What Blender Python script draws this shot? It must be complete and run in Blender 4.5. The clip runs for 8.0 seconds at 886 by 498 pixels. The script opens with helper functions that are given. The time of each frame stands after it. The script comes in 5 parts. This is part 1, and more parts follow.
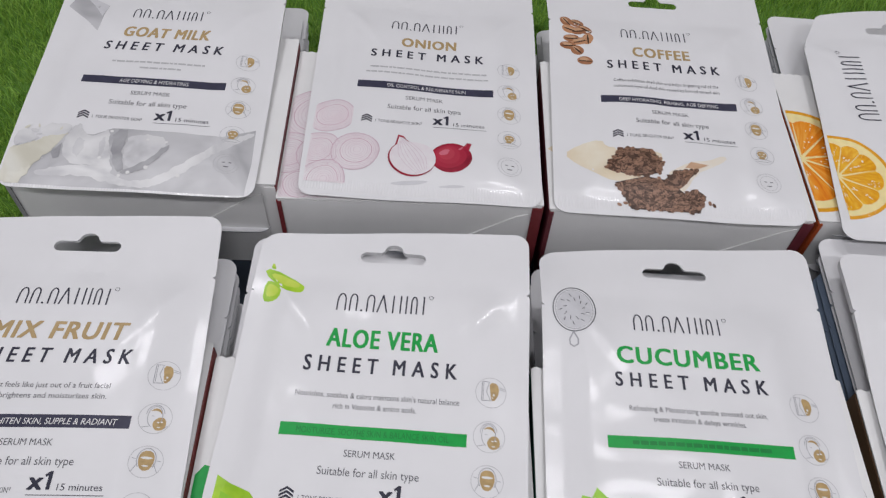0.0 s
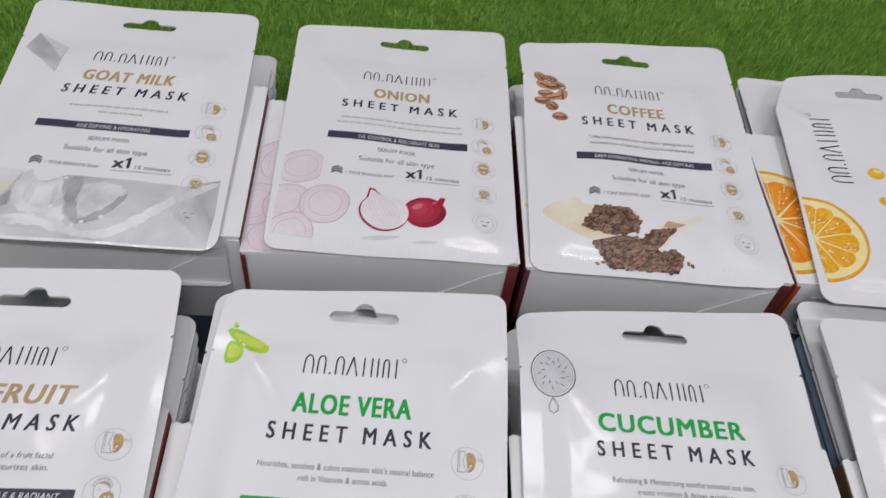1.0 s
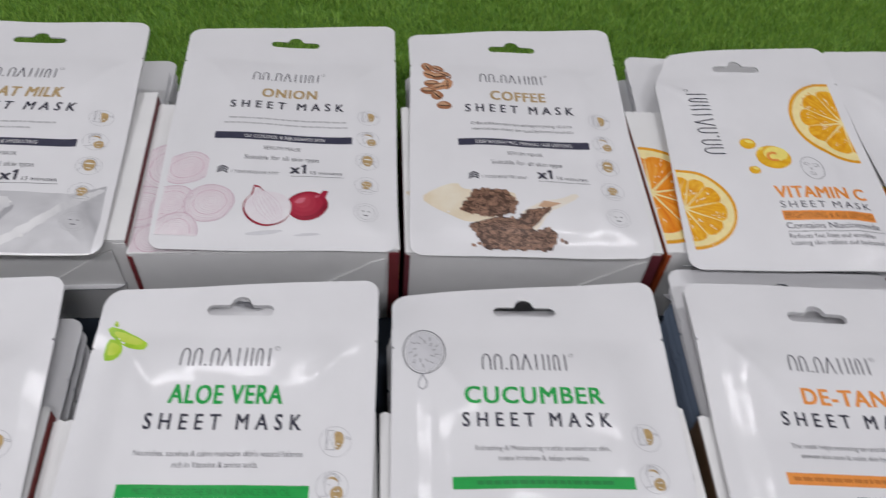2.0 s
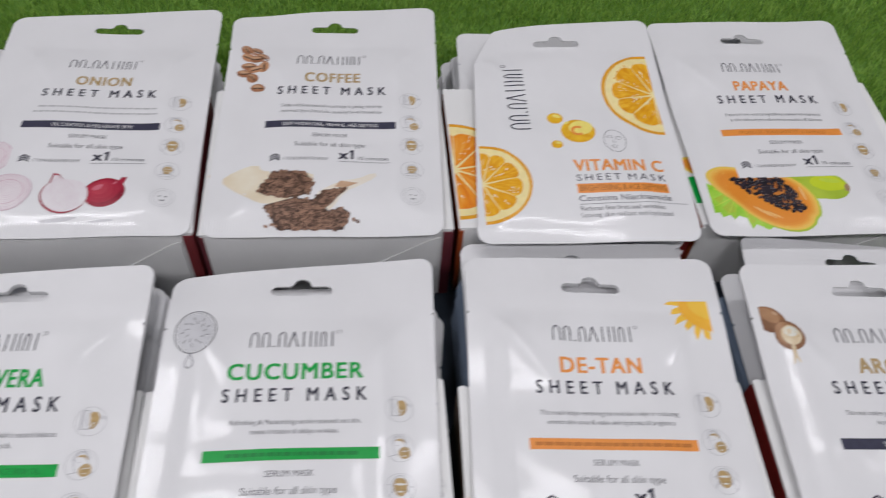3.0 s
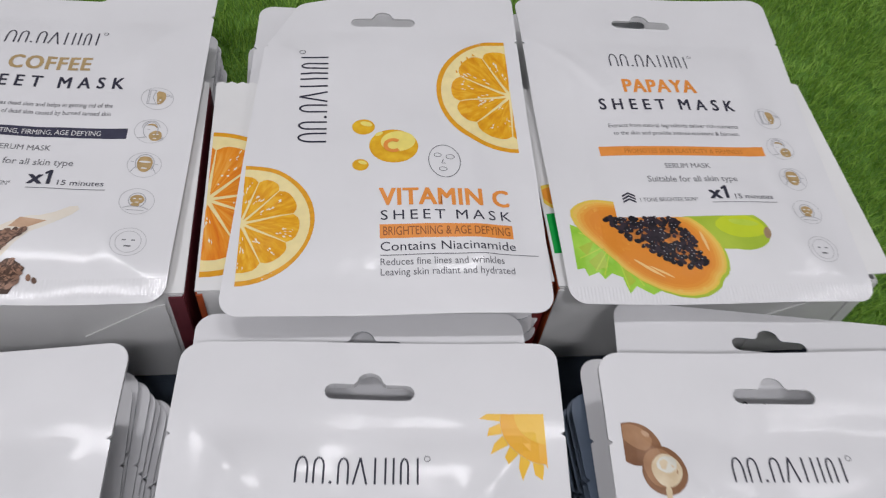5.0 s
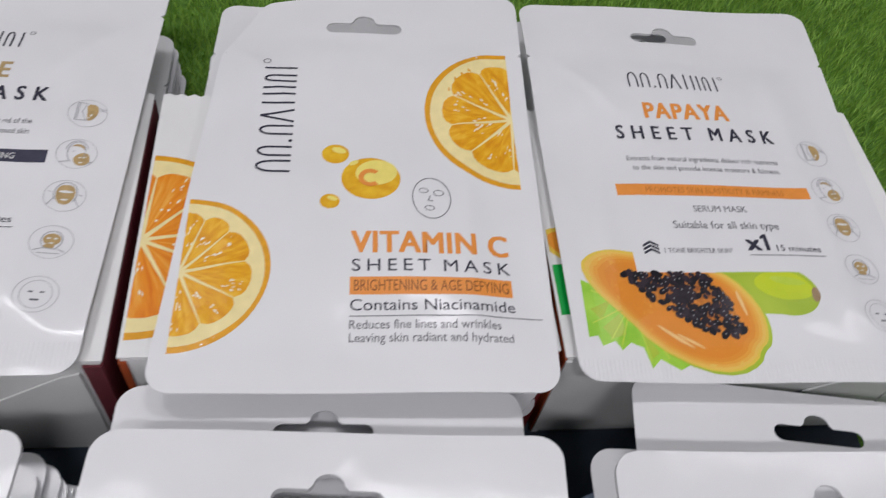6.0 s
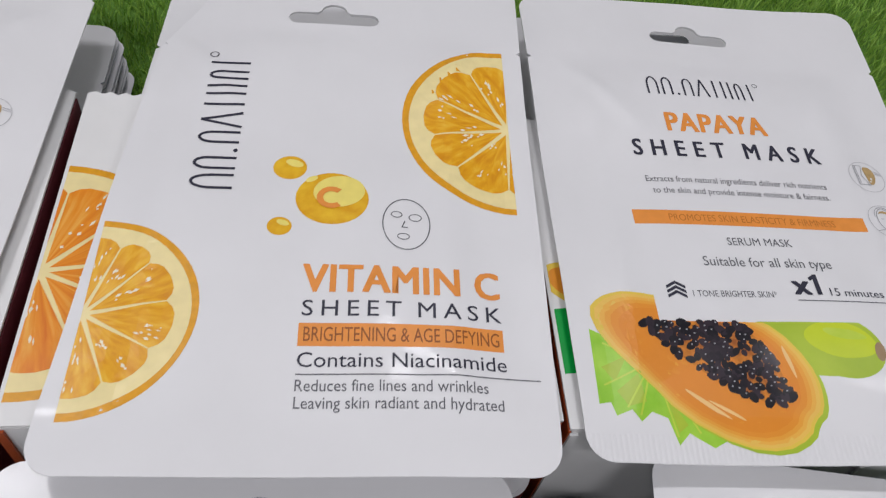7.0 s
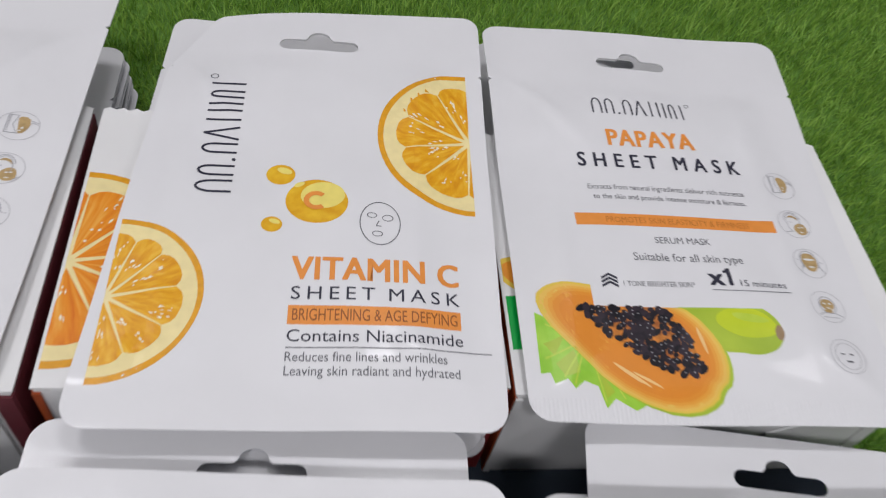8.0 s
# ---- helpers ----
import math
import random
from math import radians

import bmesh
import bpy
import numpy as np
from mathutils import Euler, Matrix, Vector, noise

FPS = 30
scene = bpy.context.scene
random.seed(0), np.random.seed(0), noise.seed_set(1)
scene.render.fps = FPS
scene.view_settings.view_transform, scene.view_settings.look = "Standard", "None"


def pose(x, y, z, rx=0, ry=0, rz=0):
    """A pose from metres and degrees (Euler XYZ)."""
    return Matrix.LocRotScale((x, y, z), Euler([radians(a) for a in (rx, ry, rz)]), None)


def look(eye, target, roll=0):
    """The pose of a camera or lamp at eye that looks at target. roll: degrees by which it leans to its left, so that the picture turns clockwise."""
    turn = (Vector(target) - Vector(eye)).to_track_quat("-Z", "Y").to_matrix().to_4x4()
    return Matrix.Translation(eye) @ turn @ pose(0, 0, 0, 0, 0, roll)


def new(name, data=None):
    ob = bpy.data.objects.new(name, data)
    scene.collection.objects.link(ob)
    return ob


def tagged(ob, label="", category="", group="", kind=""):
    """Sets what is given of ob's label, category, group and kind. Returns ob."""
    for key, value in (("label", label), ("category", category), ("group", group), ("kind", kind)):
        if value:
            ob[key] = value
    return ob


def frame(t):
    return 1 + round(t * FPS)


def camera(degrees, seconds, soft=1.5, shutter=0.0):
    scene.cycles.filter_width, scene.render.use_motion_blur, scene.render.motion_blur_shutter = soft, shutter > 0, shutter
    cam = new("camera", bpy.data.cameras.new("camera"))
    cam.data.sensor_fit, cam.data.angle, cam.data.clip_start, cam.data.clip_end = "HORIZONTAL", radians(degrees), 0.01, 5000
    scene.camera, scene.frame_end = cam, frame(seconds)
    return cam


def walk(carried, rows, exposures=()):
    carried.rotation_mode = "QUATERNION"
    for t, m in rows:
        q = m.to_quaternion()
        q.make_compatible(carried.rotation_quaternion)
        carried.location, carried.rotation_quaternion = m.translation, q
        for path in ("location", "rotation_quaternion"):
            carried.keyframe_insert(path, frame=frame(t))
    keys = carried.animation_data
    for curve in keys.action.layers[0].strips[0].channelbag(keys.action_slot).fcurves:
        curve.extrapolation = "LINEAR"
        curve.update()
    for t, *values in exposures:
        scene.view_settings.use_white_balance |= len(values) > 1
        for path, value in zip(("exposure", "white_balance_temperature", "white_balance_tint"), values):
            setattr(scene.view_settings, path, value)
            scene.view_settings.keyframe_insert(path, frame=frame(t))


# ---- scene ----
from mathutils import geometry

# ---- camera ----
cam = camera(58.6, 8.0, soft=1.15, shutter=0.4)
PATH = [
    (0, (0.102, 0.094, 0.363), (0.058, 1.28, -1.247), 3.7),
    (0.5, (0.088, 0.101, 0.359), (0.086, 1.318, -1.228), 6.5),
    (1, (0.094, 0.106, 0.353), (0.146, 1.397, -1.174), 8.0),
    (1.2, (0.094, 0.104, 0.354), (0.179, 1.421, -1.149), 8.4),
    (2.3, (0.173, 0.091, 0.371), (0.282, 1.321, -1.203), 5.3),
    (2.5, (0.192, 0.087, 0.371), (0.333, 1.293, -1.219), 5.9),
    (3, (0.245, 0.093, 0.387), (0.355, 1.304, -1.202), 5.3),
    (3.5, (0.311, 0.107, 0.376), (0.438, 1.345, -1.19), 4.5),
    (4, (0.336, 0.13, 0.354), (0.518, 1.34, -1.228), 6.3),
    (4.5, (0.342, 0.158, 0.335), (0.524, 1.341, -1.267), 7.3),
    (4.7, (0.337, 0.174, 0.324), (0.529, 1.361, -1.274), 8.5),
    (5.8, (0.338, 0.235, 0.273), (0.51, 1.418, -1.33), 9.2),
    (6, (0.343, 0.242, 0.274), (0.55, 1.427, -1.324), 11.2),
    (6.5, (0.35, 0.26, 0.253), (0.566, 1.483, -1.315), 12.2),
    (7, (0.354, 0.277, 0.239), (0.558, 1.488, -1.34), 11.9),
    (7.5, (0.358, 0.283, 0.241), (0.575, 1.485, -1.343), 12.3),
    (8, (0.355, 0.251, 0.266), (0.601, 1.482, -1.291), 13.5),
]
EXPOSURE = [(0, 0.02), (1.0, 0.05), (2.5, -0.04), (3.5, 0.08), (4.5, 0.03), (6.0, 0.04), (8, 0.10)]
walk(cam, [(t, look(eye, target, roll)) for t, eye, target, roll in PATH], EXPOSURE)

# ---- light ----
world = bpy.data.worlds.new("world")
scene.world = world
world.use_nodes = True
world.node_tree.nodes["Background"].inputs[0].default_value = (0.8, 0.9, 1.0, 1)
world.node_tree.nodes["Background"].inputs[1].default_value = 0.05
scene.view_settings.exposure = 0.0
# back row (y 1.2) follows the glints; front row (y -1.15) is added fill
LAMPS = [(-0.75, 1.2, 1.0), (0.65, 1.2, 0.95), (2.05, 1.2, 0.4), (-0.75, -1.15, 2.0), (0.65, -1.15, 1.6), (2.05, -1.15, 0.5)]
LAMP_POWER = 10.1
CEILING = 2.5
for lx, ly, share in LAMPS:
    lamp = bpy.data.lights.new("ceiling_and_fill_lamp", "AREA")
    lamp.shape, lamp.size, lamp.size_y = "RECTANGLE", 0.6, 0.16
    lamp.energy = LAMP_POWER * share
    lamp.color = (0.97, 0.955, 0.995)
    ob = new("ceiling_and_fill_lamp", lamp)
    ob.matrix_world = pose(lx, ly, CEILING - 0.075)


# ---- materials ----
def material(name, color, rough=0.5, vary=0.0, scale=120.0, bump=0.0, bump_scale=400.0, color2=None, metal=0.0, coat=0.0, spec=0.32, random_by=None):
    m = bpy.data.materials.new(name)
    m.use_nodes = True
    nt = m.node_tree
    b = nt.nodes["Principled BSDF"]
    b.inputs["Base Color"].default_value = (*color, 1)
    b.inputs["Roughness"].default_value = rough
    b.inputs["Metallic"].default_value = metal
    b.inputs["Specular IOR Level"].default_value = spec
    b.inputs["Coat Weight"].default_value = coat
    b.inputs["Coat Roughness"].default_value = 0.09
    tc = nt.nodes.new("ShaderNodeTexCoord")
    if vary > 0 or color2:
        n = nt.nodes.new("ShaderNodeTexNoise")
        n.inputs["Scale"].default_value, n.inputs["Detail"].default_value = scale, 5
        nt.links.new(tc.outputs["Object"], n.inputs["Vector"])
        ramp = nt.nodes.new("ShaderNodeValToRGB")
        ramp.color_ramp.elements[0].position, ramp.color_ramp.elements[1].position = 0.32, 0.68
        c2 = color2 or tuple(c * (1 - vary) for c in color)
        ramp.color_ramp.elements[0].color, ramp.color_ramp.elements[1].color = (*c2, 1), (*color, 1)
        out = n.outputs["Fac"]
        if random_by == "island":
            g = nt.nodes.new("ShaderNodeNewGeometry")
            mx = nt.nodes.new("ShaderNodeMath")
            mx.operation = "MULTIPLY_ADD"
            mx.inputs[1].default_value = 0.7
            nt.links.new(g.outputs["Random Per Island"], mx.inputs[0])
            half = nt.nodes.new("ShaderNodeMath")
            half.operation = "MULTIPLY"
            half.inputs[1].default_value = 0.4
            nt.links.new(n.outputs["Fac"], half.inputs[0])
            nt.links.new(half.outputs[0], mx.inputs[2])
            out = mx.outputs[0]
        nt.links.new(out, ramp.inputs["Fac"])
        nt.links.new(ramp.outputs["Color"], b.inputs["Base Color"])
    if bump > 0:
        n2 = nt.nodes.new("ShaderNodeTexNoise")
        n2.inputs["Scale"].default_value, n2.inputs["Detail"].default_value = bump_scale, 4
        nt.links.new(tc.outputs["Object"], n2.inputs["Vector"])
        bp = nt.nodes.new("ShaderNodeBump")
        bp.inputs["Strength"].default_value, bp.inputs["Distance"].default_value = bump, 0.0004
        nt.links.new(n2.outputs["Fac"], bp.inputs["Height"])
        nt.links.new(bp.outputs["Normal"], b.inputs["Normal"])
    return m


FILM = material("film", (0.765, 0.765, 0.785), 0.40, vary=0.035, scale=30, bump=0.34, bump_scale=60, coat=0.2, spec=0.5)
# slate blue for some stacked pouches, blue-grey for the others' undersides and rims
SLATE = material("slate_film", (0.15, 0.195, 0.27), 0.42, vary=0.15, scale=50, bump=0.3, bump_scale=70)
BLUE_GREY = material("blue_grey_film", (0.33, 0.37, 0.44), 0.45, vary=0.15, scale=60, bump=0.2, bump_scale=90)


def crimp(m):
    """Fine pressed ribs across the seal at a pouch's lower edge."""
    nt = m.node_tree
    b = nt.nodes["Principled BSDF"]
    tc = nt.nodes.new("ShaderNodeTexCoord")
    sep = nt.nodes.new("ShaderNodeSeparateXYZ")
    nt.links.new(tc.outputs["Object"], sep.inputs[0])
    low = nt.nodes.new("ShaderNodeMath")
    low.operation, low.inputs[1].default_value = "LESS_THAN", -0.0765
    nt.links.new(sep.outputs["Y"], low.inputs[0])
    far = nt.nodes.new("ShaderNodeMath")
    far.operation, far.inputs[1].default_value = "GREATER_THAN", -0.0835
    nt.links.new(sep.outputs["Y"], far.inputs[0])
    both = nt.nodes.new("ShaderNodeMath")
    both.operation = "MULTIPLY"
    nt.links.new(low.outputs[0], both.inputs[0])
    nt.links.new(far.outputs[0], both.inputs[1])
    wave = nt.nodes.new("ShaderNodeTexWave")
    wave.inputs["Scale"].default_value, wave.inputs["Distortion"].default_value = 230, 0.6
    nt.links.new(tc.outputs["Object"], wave.inputs["Vector"])
    h = nt.nodes.new("ShaderNodeMath")
    h.operation = "MULTIPLY"
    nt.links.new(wave.outputs["Fac"], h.inputs[0])
    nt.links.new(both.outputs[0], h.inputs[1])
    bp = nt.nodes.new("ShaderNodeBump")
    bp.inputs["Strength"].default_value, bp.inputs["Distance"].default_value = 0.3, 0.0003
    nt.links.new(h.outputs[0], bp.inputs["Height"])
    old = b.inputs["Normal"].links[0].from_socket
    nt.links.new(old, bp.inputs["Normal"])
    nt.links.new(bp.outputs["Normal"], b.inputs["Normal"])


FILM_PLAIN = FILM.copy()
crimp(FILM)
CARD = material("white_card", (0.80, 0.80, 0.80), 0.38, vary=0.05, scale=40, bump=0.1, bump_scale=300)
CARD_IN = material("raw_card", (0.42, 0.43, 0.44), 0.75, vary=0.12, scale=60, bump=0.2, bump_scale=500)
INK = material("ink", (0.032, 0.032, 0.055), 0.4, vary=0.2, scale=500)
GREY_INK = material("grey_ink", (0.14, 0.14, 0.16), 0.4, vary=0.2, scale=500)
PALE_INK = material("pale_ink", (0.42, 0.42, 0.45), 0.4, vary=0.15, scale=500)
HAIR_INK = material("hairline_ink", (0.50, 0.50, 0.52), 0.4, vary=0.08, scale=500)
GHOST = material("ghost_ink", (0.62, 0.62, 0.65), 0.35, vary=0.06, scale=300)
NAVY = material("navy_ink", (0.04, 0.04, 0.075), 0.4, vary=0.2, scale=300)
PATCH = material("icon_gold", (0.52, 0.36, 0.16), 0.42, vary=0.25, scale=500)
GOLD = material("gold_ink", (0.47, 0.335, 0.16), 0.42, vary=0.15, scale=300)
GREEN = material("green_ink", (0.0, 0.36, 0.055), 0.38, vary=0.1, scale=300)
ORANGE = material("orange_ink", (0.83, 0.30, 0.055), 0.38, vary=0.08, scale=300)
BROWN_INK = material("brown_ink", (0.30, 0.09, 0.02), 0.4, vary=0.1, scale=300)
MID_ORANGE = material("deep_orange_ink", (0.56, 0.18, 0.03), 0.4, vary=0.1, scale=300)
MID_GREEN = material("mid_green_ink", (0.0, 0.22, 0.04), 0.4, vary=0.1, scale=300)
# navy of the added sheet that stands in for shade between boxes
SHADE_NAVY = material("shade_navy", (0.045, 0.06, 0.085), 0.85, vary=0.2, scale=60, bump=0.4, bump_scale=900)
WHITE_INK = material("white_ink", (0.75, 0.75, 0.75), 0.4, vary=0.04, scale=300)

PITH = material("orange_pith", (0.90, 0.76, 0.38), 0.32, vary=0.08, scale=250)
RIND = material("orange_rind", (0.80, 0.37, 0.016), 0.32, vary=0.15, scale=500)
JUICE = material("juice", (0.92, 0.84, 0.66), 0.3, vary=0.1, scale=450)


def pulp_print(cx, cy, dark, mid, light):
    """Printed fruit flesh: fibres that run out from the middle of the slice at (cx, cy), in millimetres."""
    m = material("orange_pulp", mid, 0.3)
    nt = m.node_tree
    tc = nt.nodes.new("ShaderNodeTexCoord")
    off = nt.nodes.new("ShaderNodeVectorMath")
    off.operation = "SUBTRACT"
    off.inputs[1].default_value = (cx * 0.001, cy * 0.001, 0)
    nt.links.new(tc.outputs["Object"], off.inputs[0])
    sep = nt.nodes.new("ShaderNodeSeparateXYZ")
    nt.links.new(off.outputs[0], sep.inputs[0])
    turn = nt.nodes.new("ShaderNodeMath")
    turn.operation = "ARCTAN2"
    nt.links.new(sep.outputs["Y"], turn.inputs[0])
    nt.links.new(sep.outputs["X"], turn.inputs[1])
    size = nt.nodes.new("ShaderNodeVectorMath")
    size.operation = "LENGTH"
    nt.links.new(off.outputs[0], size.inputs[0])
    fibre = nt.nodes.new("ShaderNodeCombineXYZ")
    for k, (sock, f) in enumerate(((turn.outputs[0], 6.0), (size.outputs["Value"], 110.0))):
        mul = nt.nodes.new("ShaderNodeMath")
        mul.operation, mul.inputs[1].default_value = "MULTIPLY", f
        nt.links.new(sock, mul.inputs[0])
        nt.links.new(mul.outputs[0], fibre.inputs[k])
    n = nt.nodes.new("ShaderNodeTexNoise")
    n.inputs["Scale"].default_value, n.inputs["Detail"].default_value, n.inputs["Distortion"].default_value = 1.6, 4, 0.4
    nt.links.new(fibre.outputs[0], n.inputs["Vector"])
    ramp = nt.nodes.new("ShaderNodeValToRGB")
    e = ramp.color_ramp.elements
    e[0].position, e[0].color = 0.30, (*dark, 1)
    e[1].position, e[1].color = 0.74, (*light, 1)
    e.new(0.52).color = (*mid, 1)
    nt.links.new(n.outputs["Fac"], ramp.inputs["Fac"])
    nt.links.new(ramp.outputs["Color"], nt.nodes["Principled BSDF"].inputs["Base Color"])
    return m


PULP_TONES = ((0.70, 0.28, 0.006), (0.80, 0.385, 0.012), (0.88, 0.53, 0.05))
HOT_TONES = ((0.72, 0.17, 0.008), (0.82, 0.28, 0.018), (0.88, 0.44, 0.08))


def liquid_print(name, dark, mid, light, scale):
    """Printed milk: soft folded greys, as poured liquid shows them."""
    m = material(name, mid, 0.34)
    nt = m.node_tree
    tc = nt.nodes.new("ShaderNodeTexCoord")
    n = nt.nodes.new("ShaderNodeTexNoise")
    n.inputs["Scale"].default_value, n.inputs["Detail"].default_value, n.inputs["Distortion"].default_value = scale, 2.5, 2.2
    nt.links.new(tc.outputs["Object"], n.inputs["Vector"])
    ramp = nt.nodes.new("ShaderNodeValToRGB")
    e = ramp.color_ramp.elements
    e[0].position, e[0].color = 0.34, (*dark, 1)
    e[1].position, e[1].color = 0.66, (*light, 1)
    e.new(0.48).color = (*mid, 1)
    nt.links.new(n.outputs["Fac"], ramp.inputs["Fac"])
    nt.links.new(ramp.outputs["Color"], nt.nodes["Principled BSDF"].inputs["Base Color"])
    return m


SERUM = material("serum", (0.84, 0.52, 0.03), 0.28, scale=220, color2=(0.70, 0.33, 0.01))
SERUM_LIGHT = material("serum_light", (0.90, 0.76, 0.20), 0.28, vary=0.08, scale=300)
PINK = material("onion_pale", (0.77, 0.735, 0.755), 0.32, scale=90, color2=(0.75, 0.66, 0.70))
PINK_LINE = material("onion_line", (0.58, 0.36, 0.46), 0.35, vary=0.1, scale=300)
PINK_SOFT = material("onion_soft_line", (0.68, 0.57, 0.63), 0.35, vary=0.1, scale=300)
ONION_RED = material("onion_red", (0.38, 0.016, 0.045), 0.3, scale=120, color2=(0.22, 0.006, 0.025))
ONION_REDS = [material("onion_lit_red", c, 0.3, scale=120, color2=tuple(0.88 * q for q in c)) for c in ((0.41, 0.022, 0.052), (0.45, 0.032, 0.064), (0.50, 0.05, 0.082))]
ONION_SHINE = material("onion_light", (0.62, 0.16, 0.22), 0.3, vary=0.1, scale=300)
ONION_WHITE = material("onion_white", (0.77, 0.745, 0.765), 0.32, scale=160, color2=(0.73, 0.67, 0.71))
BEAN = material("coffee_bean", (0.31, 0.17, 0.11), 0.35, scale=300, color2=(0.085, 0.042, 0.026), random_by="island")
BEAN_LIGHT = material("light_bean", (0.50, 0.25, 0.13), 0.35, scale=300, color2=(0.28, 0.11, 0.05), random_by="island")
BEAN_SHINE = material("bean_shine", (0.60, 0.38, 0.24), 0.35, scale=300, color2=(0.50, 0.28, 0.16))
BEAN_DARK = material("bean_crease", (0.06, 0.028, 0.017), 0.4, vary=0.2, scale=300)
SCOOP = material("scoop_wood", (0.78, 0.72, 0.59), 0.35, scale=60, color2=(0.71, 0.60, 0.43))
SCOOP_PALE = material("scoop_light", (0.78, 0.75, 0.69), 0.35, scale=90, color2=(0.76, 0.68, 0.56))
SCOOP_DARK = material("scoop_shade", (0.42, 0.30, 0.18), 0.35, scale=140, color2=(0.30, 0.20, 0.11))
MILK_GREY = liquid_print("milk_grey", (0.40, 0.40, 0.42), (0.52, 0.52, 0.54), (0.60, 0.60, 0.62), 16)
MILK_LIGHT = liquid_print("milk_light", (0.56, 0.56, 0.58), (0.68, 0.68, 0.69), (0.76, 0.76, 0.77), 24)
MILK_MID = liquid_print("milk_mid", (0.50, 0.50, 0.52), (0.60, 0.60, 0.62), (0.68, 0.68, 0.69), 24)
MILK_DARK = liquid_print("milk_shadow", (0.30, 0.30, 0.32), (0.36, 0.36, 0.38), (0.44, 0.44, 0.46), 24)
CREAM = liquid_print("cream", (0.60, 0.58, 0.49), (0.68, 0.665, 0.585), (0.74, 0.735, 0.68), 26)
PAPAYA_BANDS = [material("papaya_flesh", c, 0.3, scale=70, color2=tuple(0.93 * q for q in c)) for c in ((0.80, 0.57, 0.08), (0.85, 0.54, 0.11), (0.85, 0.45, 0.075), (0.83, 0.37, 0.05), (0.80, 0.30, 0.034), (0.78, 0.27, 0.028))]
PAPAYA_RIM, PAPAYA_FLESH = PAPAYA_BANDS[0], PAPAYA_BANDS[4]
PAPAYA_GLOSS = material("papaya_gloss", (0.89, 0.58, 0.24), 0.3, vary=0.08, scale=90)
PAPAYA_LIME = material("papaya_lime", (0.58, 0.68, 0.03), 0.3, scale=60, color2=(0.50, 0.62, 0.02))
PAPAYA_SEED = material("papaya_seed", (0.012, 0.011, 0.016), 0.22, scale=300, color2=(0.035, 0.025, 0.035), random_by="island")
PAPAYA_HOLLOW = material("papaya_hollow", (0.78, 0.28, 0.03), 0.3, scale=300, color2=(0.30, 0.08, 0.01))
PAPAYA_GREEN = material("papaya_green", (0.44, 0.57, 0.05), 0.3, scale=60, color2=(0.34, 0.48, 0.03))
LEAF = material("leaf_print", (0.40, 0.68, 0.07), 0.32, scale=140, color2=(0.26, 0.56, 0.03))
SUN = material("sun_print", (0.90, 0.50, 0.05), 0.3, scale=60, color2=(0.86, 0.42, 0.04))
SUN_LIGHT = material("sun_light", (0.91, 0.59, 0.08), 0.3, scale=60, color2=(0.89, 0.53, 0.06))
NUT = material("nut_shell", (0.30, 0.15, 0.075), 0.35, scale=120, color2=(0.19, 0.085, 0.04))
NUT_LIT = material("nut_lit", (0.42, 0.23, 0.12), 0.35, scale=120, color2=(0.33, 0.17, 0.085))
NUT_LIGHT = material("peach_paper", (0.62, 0.42, 0.28), 0.35, scale=160, color2=(0.50, 0.31, 0.19))
LEAF_LIGHT = material("pale_green_print", (0.58, 0.70, 0.10), 0.32, scale=140, color2=(0.48, 0.64, 0.05))
KERNEL = material("nut_kernel", (0.76, 0.66, 0.48), 0.35, scale=160, color2=(0.62, 0.48, 0.30))
LIME = material("aloe_green", (0.42, 0.66, 0.04), 0.32, scale=150, color2=(0.28, 0.52, 0.02))

MAROON = material("maroon_card", (0.20, 0.03, 0.035), 0.45, vary=0.2, scale=60)
DARK_BROWN = material("dark_brown_card", (0.15, 0.03, 0.04), 0.45, vary=0.2, scale=60)
RUST = material("rust_card", (0.42, 0.08, 0.022), 0.45, vary=0.2, scale=60)
RED = material("red_card", (0.22, 0.02, 0.018), 0.45, vary=0.2, scale=60)
TEAL = material("green_card", (0.0, 0.075, 0.04), 0.45, vary=0.2, scale=60)
GREY_CARD = material("grey_card", (0.30, 0.30, 0.31), 0.5, vary=0.15, scale=60)
TAN = material("tan_card", (0.14, 0.08, 0.045), 0.5, vary=0.15, scale=60)

PLASTER = material("plaster", (0.70, 0.70, 0.70), 0.8, vary=0.05, scale=3, bump=0.2, bump_scale=60)
FLOOR = material("floor_tile", (0.45, 0.44, 0.42), 0.5, vary=0.15, scale=4)
TURF_BASE = material("turf_backing", (0.12, 0.25, 0.04), 0.9, scale=90, color2=(0.07, 0.16, 0.02), bump=0.5, bump_scale=300)
TURF = material("turf_blade", (0.30, 0.50, 0.085), 0.55, scale=14, color2=(0.19, 0.375, 0.05), random_by="island")
HOUSING = material("lamp_housing", (0.8, 0.8, 0.8), 0.4, vary=0.03, scale=10)


# ---- mesh helpers ----
def mesh_of(name, verts, faces, mat, smooth=False):
    me = bpy.data.meshes.new(name)
    me.from_pydata([tuple(v) for v in verts], [], faces)
    me.materials.append(mat)
    if smooth:
        me.shade_smooth()
    me.update()
    return me


def part(name, me, parent, label=""):
    ob = new(name, me)
    ob.parent = parent
    if label:
        ob["label"] = label
    return ob


